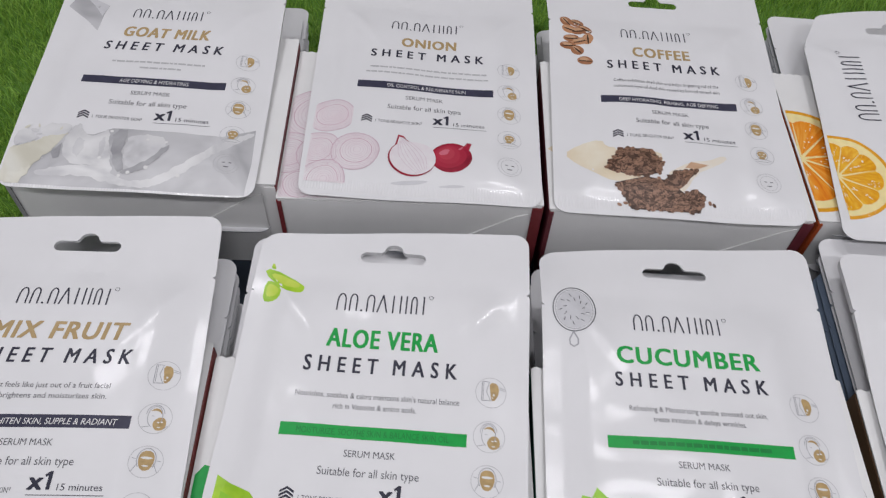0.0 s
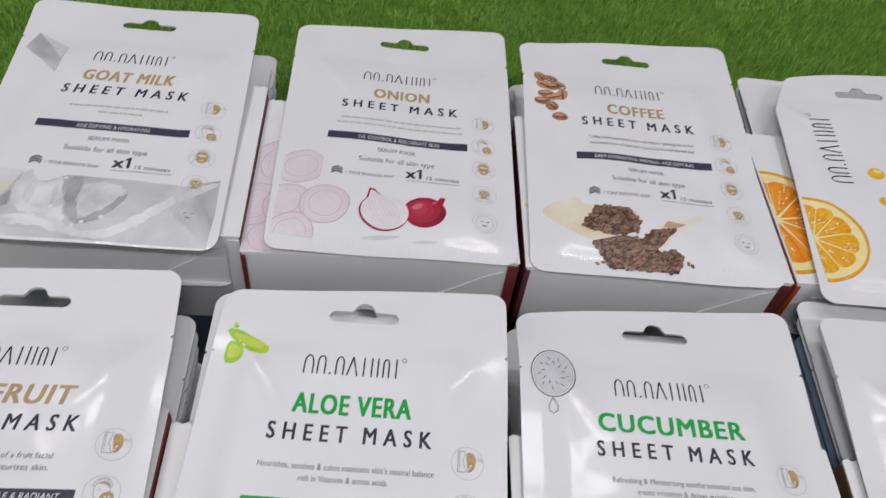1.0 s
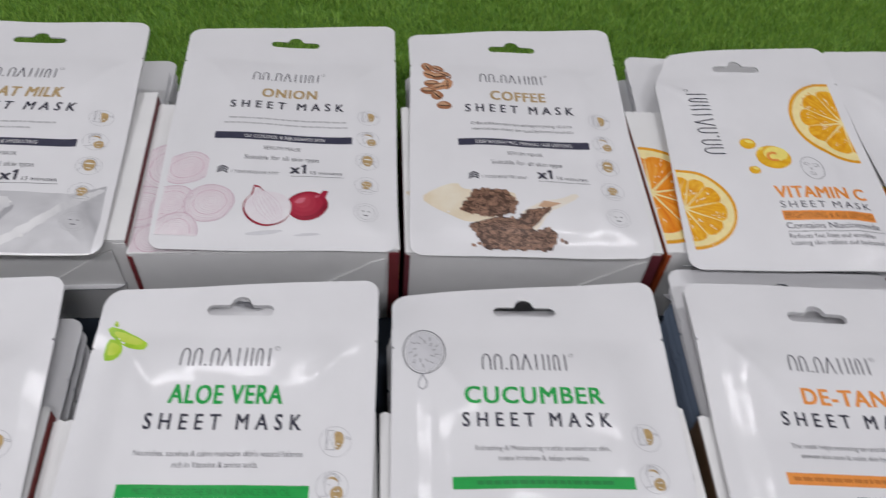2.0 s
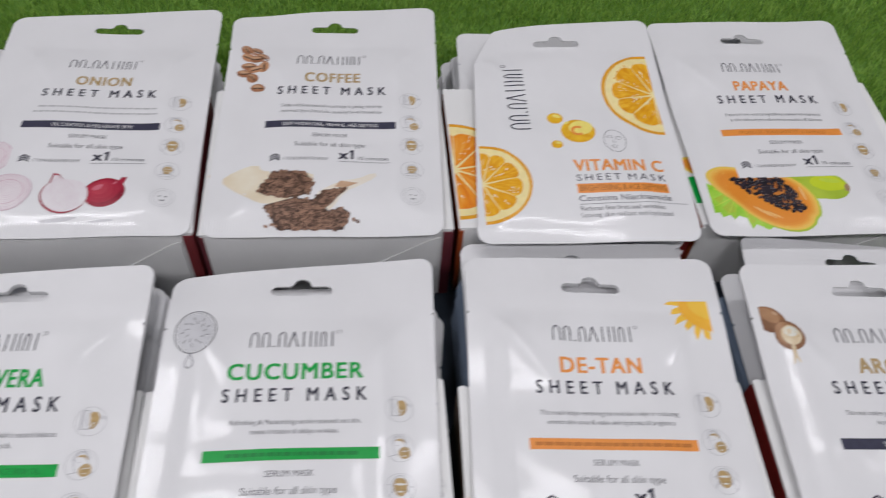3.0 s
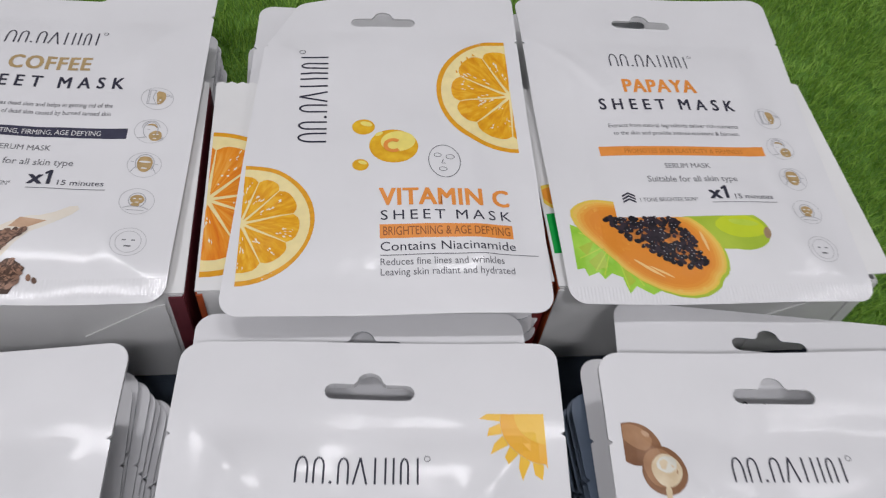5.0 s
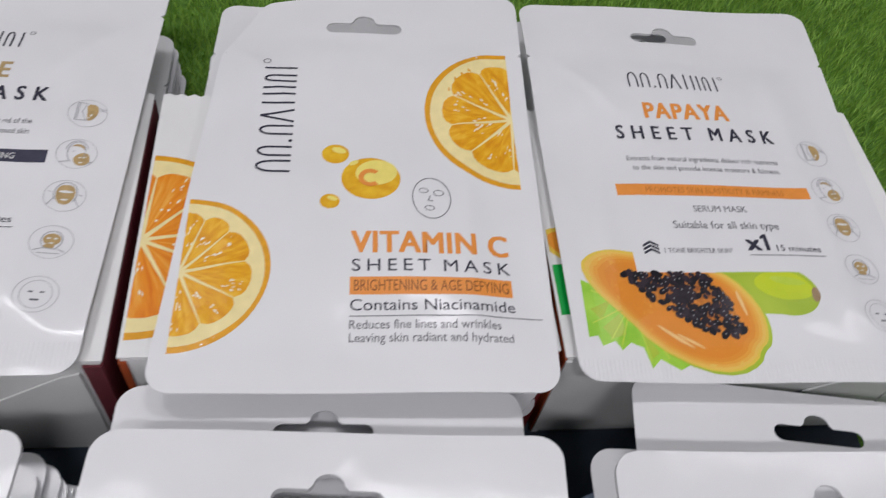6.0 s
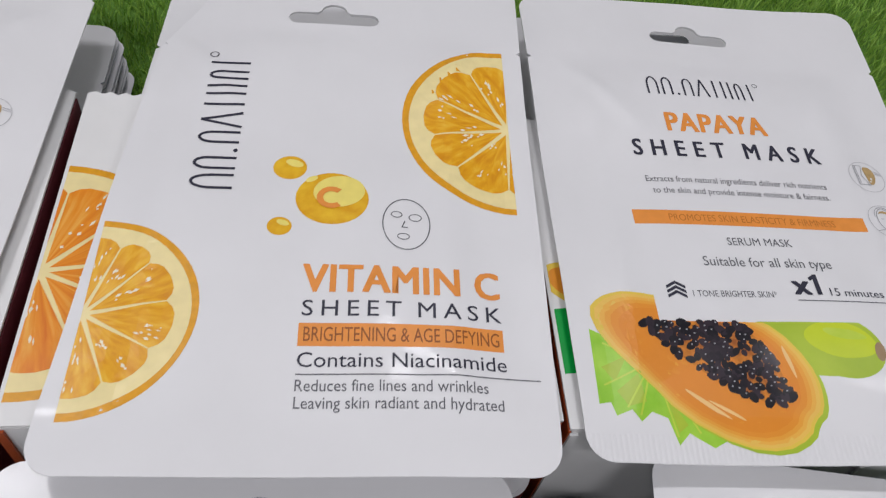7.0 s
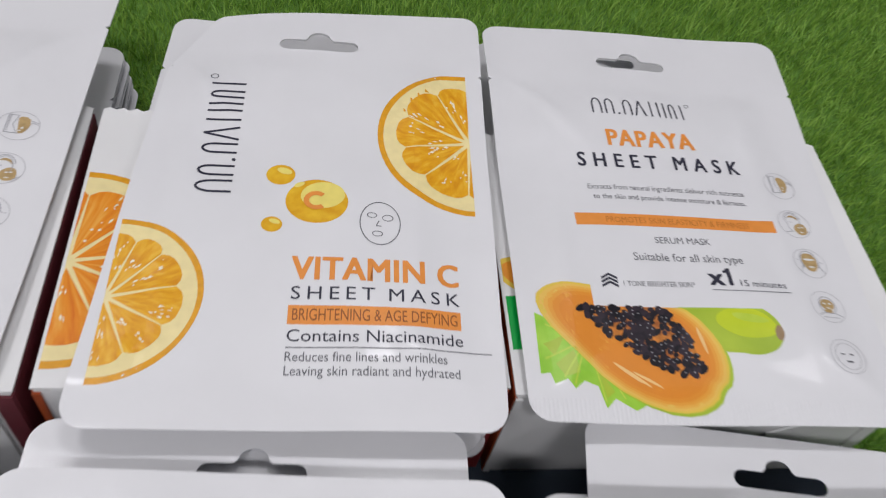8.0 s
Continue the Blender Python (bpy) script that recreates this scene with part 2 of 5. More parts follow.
def box_mesh(name, x0, x1, y0, y1, z0, z1, mat, bevel=0.0):
    bm = bmesh.new()
    bmesh.ops.create_cube(bm, size=1)
    for v in bm.verts:
        v.co = ((x0 + x1) / 2 + v.co.x * (x1 - x0), (y0 + y1) / 2 + v.co.y * (y1 - y0), (z0 + z1) / 2 + v.co.z * (z1 - z0))
    if bevel:
        bmesh.ops.bevel(bm, geom=bm.edges[:], offset=bevel, segments=2, profile=0.6, affect="EDGES")
    me = bpy.data.meshes.new(name)
    bm.to_mesh(me)
    bm.free()
    me.materials.append(mat)
    return me


def inside(p, loop):
    x, y = p
    hit = False
    for (ax, ay), (bx, by) in zip(loop, loop[1:] + loop[:1]):
        if (ay > y) != (by > y) and x < (bx - ax) * (y - ay) / (by - ay) + ax:
            hit = not hit
    return hit


def near(p, loop, d):
    a = np.asarray(loop)
    b = np.roll(a, -1, 0)
    ab = b - a
    t = np.clip(((p - a) * ab).sum(1) / np.maximum((ab**2).sum(1), 1e-12), 0, 1)
    return np.min(np.hypot(*(a + ab * t[:, None] - p).T)) < d


def tess(loop, holes=(), step=4.0):
    """Triangles that fill an outline (millimetres), with inner points so that they can follow a curved sheet."""
    def dense(ring):
        out = []
        for (ax, ay), (bx, by) in zip(ring, ring[1:] + ring[:1]):
            k = max(1, math.ceil(math.hypot(bx - ax, by - ay) / step))
            out += [(ax + (bx - ax) * i / k, ay + (by - ay) * i / k) for i in range(k)]
        return out

    loop, holes = dense([tuple(p) for p in loop]), [dense([tuple(p) for p in h]) for h in holes]
    pts, edges = [], []
    for ring in (loop, *holes):
        k = len(pts)
        pts += [Vector(p) for p in ring]
        edges += [(k + i, k + (i + 1) % len(ring)) for i in range(len(ring))]
    xs, ys = [p[0] for p in loop], [p[1] for p in loop]
    if max(xs) - min(xs) > step or max(ys) - min(ys) > step:
        for gx in np.arange(min(xs) + step / 2, max(xs), step):
            for gy in np.arange(min(ys) + step / 2, max(ys), step):
                p = np.array((gx, gy))
                if inside(p, loop) and not near(p, loop, step * 0.35) and not any(inside(p, list(h)) or near(p, h, step * 0.35) for h in holes):
                    pts.append(Vector((gx, gy)))
    v, _, f, *_ = geometry.delaunay_2d_cdt(pts, edges, [], 0, 1e-5)
    flat = [(p.x, p.y) for p in v]

    def kept(t):
        (ax, ay), (bx, by), (qx, qy) = (flat[i] for i in t)
        longest = max(math.hypot(bx - ax, by - ay), math.hypot(qx - bx, qy - by), math.hypot(ax - qx, ay - qy))
        if abs((bx - ax) * (qy - ay) - (qx - ax) * (by - ay)) < 0.03 * longest * min(step, 3.0) / 2.2:
            return False
        c = (sum(flat[i][0] for i in t) / 3, sum(flat[i][1] for i in t) / 3)
        return inside(c, loop) and not any(inside(c, h) for h in holes)

    return flat, [list(t) for t in f if kept(t)]


def rounded(x0, x1, y0, y1, r, n=6):
    out = []
    for cx, cy, a0 in ((x1 - r, y0 + r, -90), (x1 - r, y1 - r, 0), (x0 + r, y1 - r, 90), (x0 + r, y0 + r, 180)):
        out += [(cx + r * math.cos(radians(a0 + 90 * i / n)), cy + r * math.sin(radians(a0 + 90 * i / n))) for i in range(n + 1)]
    return out


def oval(cx, cy, rx, ry=None, rot=0.0, n=36, wob=0.0, seed=0, a0=0.0, a1=360.0):
    ry = rx if ry is None else ry
    rnd = random.Random(seed)
    ph = [rnd.uniform(0, 6.28) for _ in range(4)]
    c, s = math.cos(radians(rot)), math.sin(radians(rot))
    out = []
    count = n if a1 - a0 >= 360 else n + 1
    for i in range(count):
        a = radians(a0 + (a1 - a0) * i / n)
        k = 1 + wob * sum(math.sin((j + 2) * a + ph[j]) / (j + 1) for j in range(4))
        x, y = rx * k * math.cos(a), ry * k * math.sin(a)
        out.append((cx + c * x - s * y, cy + s * x + c * y))
    return out


def clip(loop, nx, ny, d):
    """The part of an outline with nx*x + ny*y <= d."""
    out = []
    for (ax, ay), (bx, by) in zip(loop, loop[1:] + loop[:1]):
        fa, fb = nx * ax + ny * ay - d, nx * bx + ny * by - d
        if fa <= 0:
            out.append((ax, ay))
        if fa * fb < 0:
            t = fa / (fa - fb)
            out.append((ax + t * (bx - ax), ay + t * (by - ay)))
    return out


def soft(loop, rounds=2):
    """Rounds off an outline's corners by cutting them again and again."""
    for _ in range(rounds):
        out = []
        for (ax, ay), (bx, by) in zip(loop, loop[1:] + loop[:1]):
            out += [(0.75 * ax + 0.25 * bx, 0.75 * ay + 0.25 * by), (0.25 * ax + 0.75 * bx, 0.25 * ay + 0.75 * by)]
        loop = out
    return loop


def ragged(loop, amp, seed, step=1.2):
    """An outline with a torn, splashed edge."""
    out = []
    for (ax, ay), (bx, by) in zip(loop, loop[1:] + loop[:1]):
        k = max(1, round(math.hypot(bx - ax, by - ay) / step))
        for i in range(k):
            x, y = ax + (bx - ax) * i / k, ay + (by - ay) * i / k
            out.append((x + amp * (noise.noise((x * 0.3, y * 0.3, seed)) + 0.5 * noise.noise((x * 0.8, y * 0.8, seed + 3))), y + amp * (noise.noise((x * 0.3, y * 0.3, seed + 7)) + 0.5 * noise.noise((x * 0.8, y * 0.8, seed + 9)))))
    return out


def rect(x0, x1, y0, y1):
    return [(x0, y0), (x1, y0), (x1, y1), (x0, y1)]


def line(p, q, w):
    (ax, ay), (bx, by) = p, q
    l = math.hypot(bx - ax, by - ay)
    nx, ny = -(by - ay) / l * w / 2, (bx - ax) / l * w / 2
    return [(ax - nx, ay - ny), (bx - nx, by - ny), (bx + nx, by + ny), (ax + nx, ay + ny)]


GLYPHS = {}


def glyphs(text, bold=0.0, spread=1.0, shear=0.0):
    """A line of writing in the built-in font, as flat points and faces, one em high."""
    key = (text, bold, spread, shear)
    if key not in GLYPHS:
        cu = bpy.data.curves.new("writing", "FONT")
        cu.body, cu.offset, cu.space_character, cu.shear, cu.resolution_u = text, bold, spread, shear, 3
        if spread > 1.3:
            cu.space_word = 0.4
        ob = new("writing", cu)
        bpy.context.view_layer.update()
        me = bpy.data.meshes.new_from_object(ob.evaluated_get(bpy.context.evaluated_depsgraph_get()))
        GLYPHS[key] = ([(v.co.x, v.co.y) for v in me.vertices], [list(p.vertices) for p in me.polygons])
        bpy.data.objects.remove(ob)
        bpy.data.curves.remove(cu)
        bpy.data.meshes.remove(me)
    return GLYPHS[key]


class Print:
    """Ink on a sheet whose height over its plane is surf(u, v); u, v and steps in millimetres."""

    def __init__(self, thing, surf, stretch=0.0):
        self.thing, self.flat_surf, self.stretch = thing, surf, stretch

    def up(self, v):
        """Where a height on the artwork lands on this pouch, whose upper part may be pulled longer or shorter."""
        return v + self.stretch * max(0.0, v + 8.0)

    def surf(self, u, v):
        return self.flat_surf(u, self.up(v))

    def put(self, name, pieces, mat, layer=1, parent=None, label=""):
        verts, faces = [], []
        for v, f in pieces:
            k = len(verts)
            verts += [(x * 0.001, self.up(y) * 0.001, self.surf(x, y) + 0.00006 * layer) for x, y in v]
            faces += [[i + k for i in t] for t in f]
        return part(name, mesh_of(name, verts, faces, mat), parent or self.thing, label)

    def shape(self, name, loops, mat, layer=1, parent=None, label="", step=2.6):
        return self.put(name, [tess(l, step=step) for l in loops if len(l) > 2], mat, layer, parent, label)

    def letter(self, name, text, u0, u1, base, cap, mat, layer=2, bold=0.0, spread=1.0, shear=0.0, turn=False, parent=None, label=""):
        v, f = glyphs(text, 0.0, spread, shear)
        lo, hi = min(p[0] for p in v), max(p[0] for p in v)
        k = (u1 - u0) / (hi - lo)
        flat = [(u0 + (x - lo) * k, base + y * cap / 0.70) for x, y in v]
        if turn:
            flat = [(-y, x) for x, y in flat]
        if not bold:
            return self.put(name, [(flat, f)], mat, layer, parent, label)
        # one mesh a letter: faces that overlap across the line belong together
        d = bold * cap / 0.7
        groups = []
        for face in sorted(f, key=lambda t: min(v[i][0] for i in t)):
            a, b = min(v[i][0] for i in face), max(v[i][0] for i in face)
            if groups and a < groups[-1][0] + 1e-4:
                groups[-1][0] = max(groups[-1][0], b)
                groups[-1][1].append(face)
            else:
                groups.append([b, [face]])
        for _, some in groups:
            used = sorted({i for t in some for i in t})
            at = {i: k for k, i in enumerate(used)}
            verts, faces = [], []
            for k, (sx, sy) in enumerate(((-1, 0.5), (1, 0.5), (-1, -0.5), (1, -0.5), (0, 0))):
                n = len(verts)
                verts += [((flat[i][0] + sx * d) * 0.001, self.up(flat[i][1] + sy * d) * 0.001, self.surf(*flat[i]) + 0.00006 * layer + 0.000004 * k) for i in used]
                faces += [[at[i] + n for i in t] for t in some]
            part(name, mesh_of(name, verts, faces, mat), parent or self.thing, label)

    def bars(self, name, u0, u1, v, h, mat, seed, layer=2, parent=None):
        """Writing too small to read: one bar a word."""
        rnd, loops, x = random.Random(seed), [], u0
        while x < u1 - 1.5:
            w = min(rnd.uniform(1.4, 4.6), u1 - x)
            loops.append(rect(x, x + w, v - h / 2, v + h / 2))
            x += w + 0.55
        return self.shape(name, loops, mat, layer, parent)

    def badge(self, u0, u1, base, cap, mat=INK, turn=False):
        """The maker's mark as plain shapes: slim arches, strokes and a dot."""
        widths = [1.15, 1.0, 0.35, 1.0, 1.15, 0.7, 1.05, 0.8, 0.75]
        gap = 0.36
        k = (u1 - u0) / (sum(widths) + gap * (len(widths) - 1))
        pieces, x, t = [], u0, cap * 0.075
        for i, w in enumerate(widths):
            w *= k
            m, r = x + w / 2, w / 2 - t / 2
            if i == 2:
                loops = [oval(x + w * 0.45, base + w * 0.4, w * 0.4, n=12)]
            elif i in (0, 1, 3, 7):
                c = base + cap * (0.64 if i else 0.5)
                pts = [(m - r, base), (m - r, c)] + [(m - r * math.cos(radians(q)), c + (base + cap - t / 2 - c) * math.sin(radians(q))) for q in range(20, 180, 20)] + [(m + r, c), (m + r, base)]
                loops = [line(p, q, t) for p, q in zip(pts, pts[1:])]
            elif i == 4:
                loops = [line((x, base), (m, base + cap), t), line((m, base + cap), (x + w, base), t)]
            elif i == 6:
                loops = [line((x + t, base), (x + t, base + cap), t), line((x + w - t, base), (x + w - t, base + cap), t)]
            else:
                loops = [line((m, base), (m, base + cap), t)]
            for l in loops:
                pieces.append(tess([(-q, p) for p, q in l] if turn else l, step=2.5))
            x += w + gap * k
        r = cap * 0.12
        ring = (u1 + r * 1.6, base + cap * 0.97)
        outer, inner = oval(*ring, r, n=14), oval(*ring, r * 0.78, n=14)
        if turn:
            outer, inner = [(-y, x) for x, y in outer], [(-y, x) for x, y in inner]
        pieces.append(tess(outer, [inner], step=2.5))
        return self.put("maker_mark", pieces, mat, 2)

    def ring(self, name, loop, inner, mat, layer=2, parent=None):
        return self.put(name, [tess(loop, [inner], step=50)], mat, layer, parent)


# ---- pouches ----
def slot_loop(cx=0.0, cy=70.0, w=14.4, h=2.7, bump=4.2, rise=4.2):
    out = []
    for a in range(-90, 91, 30):
        out.append((cx + w - h + h * math.cos(radians(a)), cy + h * math.sin(radians(a))))
    out.append((cx + bump + 1.0, cy + h))
    for a in range(10, 171, 20):
        out.append((cx + bump * math.cos(radians(a)), cy + h + rise * math.sin(radians(a)) ** 0.8))
    out.append((cx - bump - 1.0, cy + h))
    for a in range(90, 271, 30):
        out.append((cx - w + h + h * math.cos(radians(a)), cy + h * math.sin(radians(a))))
    return out


def pouch_outline(x0, x1, y0, y1, notch):
    """Rounded sheet with a small tear notch in each long side."""
    out = []
    for x, y in rounded(x0, x1, y0, y1, 7.0):
        out.append((x, y))
    right = next(i for i in range(len(out)) if out[i][1] > 0 and out[i][0] > x1 - 0.01)
    out[right:right] = [(x1, notch - 1.0), (x1 - 1.3, notch), (x1, notch + 1.0)]
    left = next(i for i in range(len(out)) if out[i][0] < x0 + 0.01 and out[i][1] < 0)
    out[left:left] = [(x0, notch + 1.0), (x0 + 1.3, notch), (x0, notch - 1.0)]
    return out


def warp(loop, x0, x1, y0, y1, corners, ease=1.0):
    """Moves an outline's corners, blending along its sides: a limp pouch is never quite square."""
    out = []
    for x, y in loop:
        s, t = (x - x0) / (x1 - x0), (y - y0) / (y1 - y0)
        s, t = min(max(s, 0), 1), min(max(t, 0), 1)
        t2 = step01(abs(2 * t - 1)) ** (ease if t > 0.5 and s < 0.5 else 1.0)
        (alx, aly), (arx, ary), (blx, bly), (brx, bry) = corners
        if t > 0.5:
            dx, dy = (1 - s) * (alx - x0) + s * (arx - x1), (1 - s) * (aly - y1) + s * (ary - y1)
        else:
            dx, dy = (1 - s) * (blx - x0) + s * (brx - x1), (1 - s) * (bly - y0) + s * (bry - y0)
        out.append((x + dx * t2, y + dy * t2))
    return out


def step01(t):
    t = min(max(t, 0.0), 1.0)
    return t * t * (3 - 2 * t)


def surface(x0, x1, y0, y1, seed, puff=2.3, bends=(), sway=1.7, lift=0.0):
    """Height of a filled pouch over its base plane: flat seals, a soft pillow, faint creases, lifted or dropped corners."""

    def surf(u, v):
        d = min(u - x0 - 7, x1 - 7 - u, v - y0 - 9, y1 - 30 - v)
        z = 0.0
        if d > 0:
            z += puff * (1 - math.exp(-((d / 17.0) ** 1.4)))
            k = step01(d / 10)
            z += k * 0.55 * noise.noise((u * 0.035 + seed * 7.1, v * 0.022, seed))
            z += k * 0.30 * abs(noise.noise((u * 0.045 + seed * 5.3, v * 0.05, seed + 9)))
            z += k * 0.11 * noise.noise((u * 0.11 + seed * 3.7, v * 0.06, seed + 5))
        # small wrinkles of limp film, and the lower seal rolling over the box's edge
        z += 0.10 * noise.noise((u * 0.085 + seed * 2.9, v * 0.07, seed + 12)) + 0.05 * noise.noise((u * 0.19, v * 0.15 + seed, seed + 15))
        z -= 1.3 * step01((y0 + 16 - v) / 16)
        # mask folded inside: a low ridge along both sides
        for c in (x0 + 17, x1 - 24):
            z += 0.5 * math.exp(-(((u - c) / 4.6) ** 2)) * step01((v - y0 - 12) / 15) * step01((y1 - 36 - v) / 15)
        z += sway * noise.noise((u * 0.019 + seed, v * 0.014, seed * 2.3))
        # diagonal pulls from the upper corners of the pocket
        for c, sg in ((x0 + 12, 1), (x1 - 12, -1)):
            s = (u - c) * sg - 0.7 * (y1 - 34 - v)
            z += 0.42 * math.exp(-((s / 3.4) ** 2)) * step01((v - y1 + 75) / 25) * step01((y1 - 34 - v) / 8)
        for bu, bv, r, dz in bends:
            z += dz * math.exp(-(((u - bu) ** 2 + (v - bv) ** 2) / (r * r)))
        z += lift * step01((v - 5) / 60)
        return 0.001 * (z + 2.0)

    return surf


def film_mesh(loop, hole, surf, step=2.2, back=None, mat=FILM):
    v, f = tess(loop, [hole], step)
    n = len(v)
    verts = [(x * 0.001, y * 0.001, surf(x, y)) for x, y in v]
    under = [(x * 0.001, y * 0.001, surf(x, y) - 0.0003 - 0.75 * max(0.0, surf(x, y) - 0.0026)) for x, y in v]
    faces = [t for t in f] + [[i + n for i in reversed(t)] for t in f]
    seen = {(a, b) for t in f for a, b in zip(t, t[1:] + t[:1])}
    rim = []
    for a, b in seen:
        if (b, a) not in seen:
            k = 2 * n + len(rim)
            rim += [verts[b], verts[a], under[a], under[b]]
            faces.append([k, k + 1, k + 2, k + 3])
    under += rim
    me = mesh_of("film", verts + under, faces, mat, smooth=True)
    if back:
        me.materials.append(back)
        for poly in me.polygons[len(f):]:
            poly.material_index = 1
    return me


def stroke(pts, w):
    return [line(a, b, w) for a, b in zip(pts, pts[1:])]


def arc(u, v, rx, ry, a0, a1, n=10):
    return [(u + rx * math.cos(radians(a)), v + ry * math.sin(radians(a))) for a in np.linspace(a0, a1, n)]


def icon(p, u, v, r, kind):
    """A step of use: a fine ring with a small pen drawing of a face and the sheet on it in gold."""
    ob = p.ring("icon", oval(u, v, r, n=30), oval(u, v, r - 0.2, n=30), HAIR_INK)
    w, pen, gold, white = 0.24, [], [], []
    if kind == 0:
        gold = [soft([(u - 0.8, v + 4.2), (u + 2.6, v + 4.0), (u + 3.4, v + 0.6), (u + 2.0, v - 2.8), (u + 0.2, v - 3.4), (u - 0.2, v)], 1)]
        pen = stroke([(u - 3.6, v + 4.4), (u - 3.6, v - 3.4), (u + 0.4, v - 3.2)], 0.3) + stroke([(u - 3.0, v + 4.4), (u - 3.0, v - 2.8)], w) + stroke([(u - 3.6, v + 4.4), (u - 0.8, v + 4.4), (u - 1.8, v + 0.4), (u - 0.2, v - 3)], w) + stroke([(u + 3.2, v + 2.6), (u + 5.6, v + 1.9)], w) + stroke([(u + 3.4, v + 1.8), (u + 5.7, v + 1.2)], w)
        white = [oval(u + 1.2, v - 0.8, 0.4, 0.5, n=8), oval(u + 0.6, v - 2.0, 0.5, 0.25, n=8)]
    elif kind == 1:
        gold = [oval(u + 1.9, v - 2.2, 2.3, 2.8, -14, wob=0.05, seed=3), soft([(u - 2.3, v + 2.6), (u - 0.6, v + 4.2), (u + 1.6, v + 3.6), (u + 2.3, v + 1.4), (u + 1.2, v + 2.8), (u - 0.8, v + 3.2)], 1)]
        pen = stroke(arc(u - 0.2, v + 0.6, 2.7, 4.3, -30, 250, 14), w) + stroke(arc(u - 0.2, v + 1.4, 3.3, 4.0, 10, 180), w) + stroke([(u - 1.6, v - 3.2), (u - 4.6, v - 4.0)], w) + stroke([(u + 3.4, v - 4.2), (u + 5.0, v - 2.8)], w) + stroke([(u - 1.6, v + 0.9), (u - 0.6, v + 0.9)], w)
        white = [oval(u + 1.3, v - 1.6, 0.5, 0.3, n=8), oval(u + 2.6, v - 1.4, 0.5, 0.3, n=8), oval(u + 1.8, v - 3.6, 0.7, 0.25, n=8)]
    elif kind == 2:
        gold = [soft([(u - 2.6, v - 1.2), (u - 2.9, v + 2.0), (u - 1.6, v + 4.2), (u + 1.6, v + 4.2), (u + 2.9, v + 2.0), (u + 2.6, v - 1.2), (u + 1.2, v - 3.4), (u - 1.2, v - 3.4)], 1)]
        pen = stroke(arc(u, v + 0.8, 3.4, 4.4, -40, 220, 14), 0.3) + stroke([(u - 2.8, v - 0.6), (u - 4.6, v - 4.0)], w) + stroke([(u + 2.8, v - 0.6), (u + 4.6, v - 4.0)], w) + stroke([(u - 5.2, v + 1.2), (u - 3.8, v + 1.0)], w) + stroke([(u + 5.2, v + 0.4), (u + 3.8, v + 0.6)], w)
        white = [oval(u, v + 1.5, 2.2, 0.5, n=12), oval(u, v - 1.6, 1.2, 0.35, n=10)]
    elif kind == 3:
        gold = [oval(u, v + 0.9, 2.5, 2.2, n=18), oval(u - 0.4, v - 1.7, 1.6, 0.8, n=12)]
        pen = stroke(arc(u, v + 0.6, 3.0, 3.4, -60, 240, 14), 0.3) + stroke([(u - 4.4, v - 3.4), (u - 2.0, v - 2.4), (u + 2.2, v - 2.6), (u + 4.4, v - 3.6)], 0.3) + stroke([(u - 3.2, v - 4.2), (u + 3.0, v - 4.2)], w)
        white = [oval(u - 1.0, v + 1.2, 0.6, 0.35, n=8), oval(u + 1.0, v + 1.2, 0.6, 0.35, n=8), oval(u, v - 0.5, 0.8, 0.25, n=8)]
    else:
        p.ring("frame", oval(u, v, r * 0.72, r * 0.78, n=24), oval(u, v, r * 0.72 - 0.22, r * 0.78 - 0.22, n=24), HAIR_INK, 2, ob)
        pen = [rect(u - 2.2, u - 0.9, v + 0.5, v + 1.0), rect(u + 0.9, u + 2.2, v + 0.5, v + 1.0), rect(u - 1.2, u + 1.2, v - 2.2, v - 1.6)]
    if gold:
        p.shape("symbol", gold, PATCH, 2, ob)
        p.shape("opening", white, WHITE_INK, 3, ob, step=50)
    p.shape("pen_drawing", pen, PALE_INK if gold else GREY_INK, 2.5, ob, step=50)


def icons(p, x=45.3):
    for k, v in enumerate((9.5, -8.2, -25.3, -43.0, -61.5)):
        icon(p, x, v, 6.2, k)


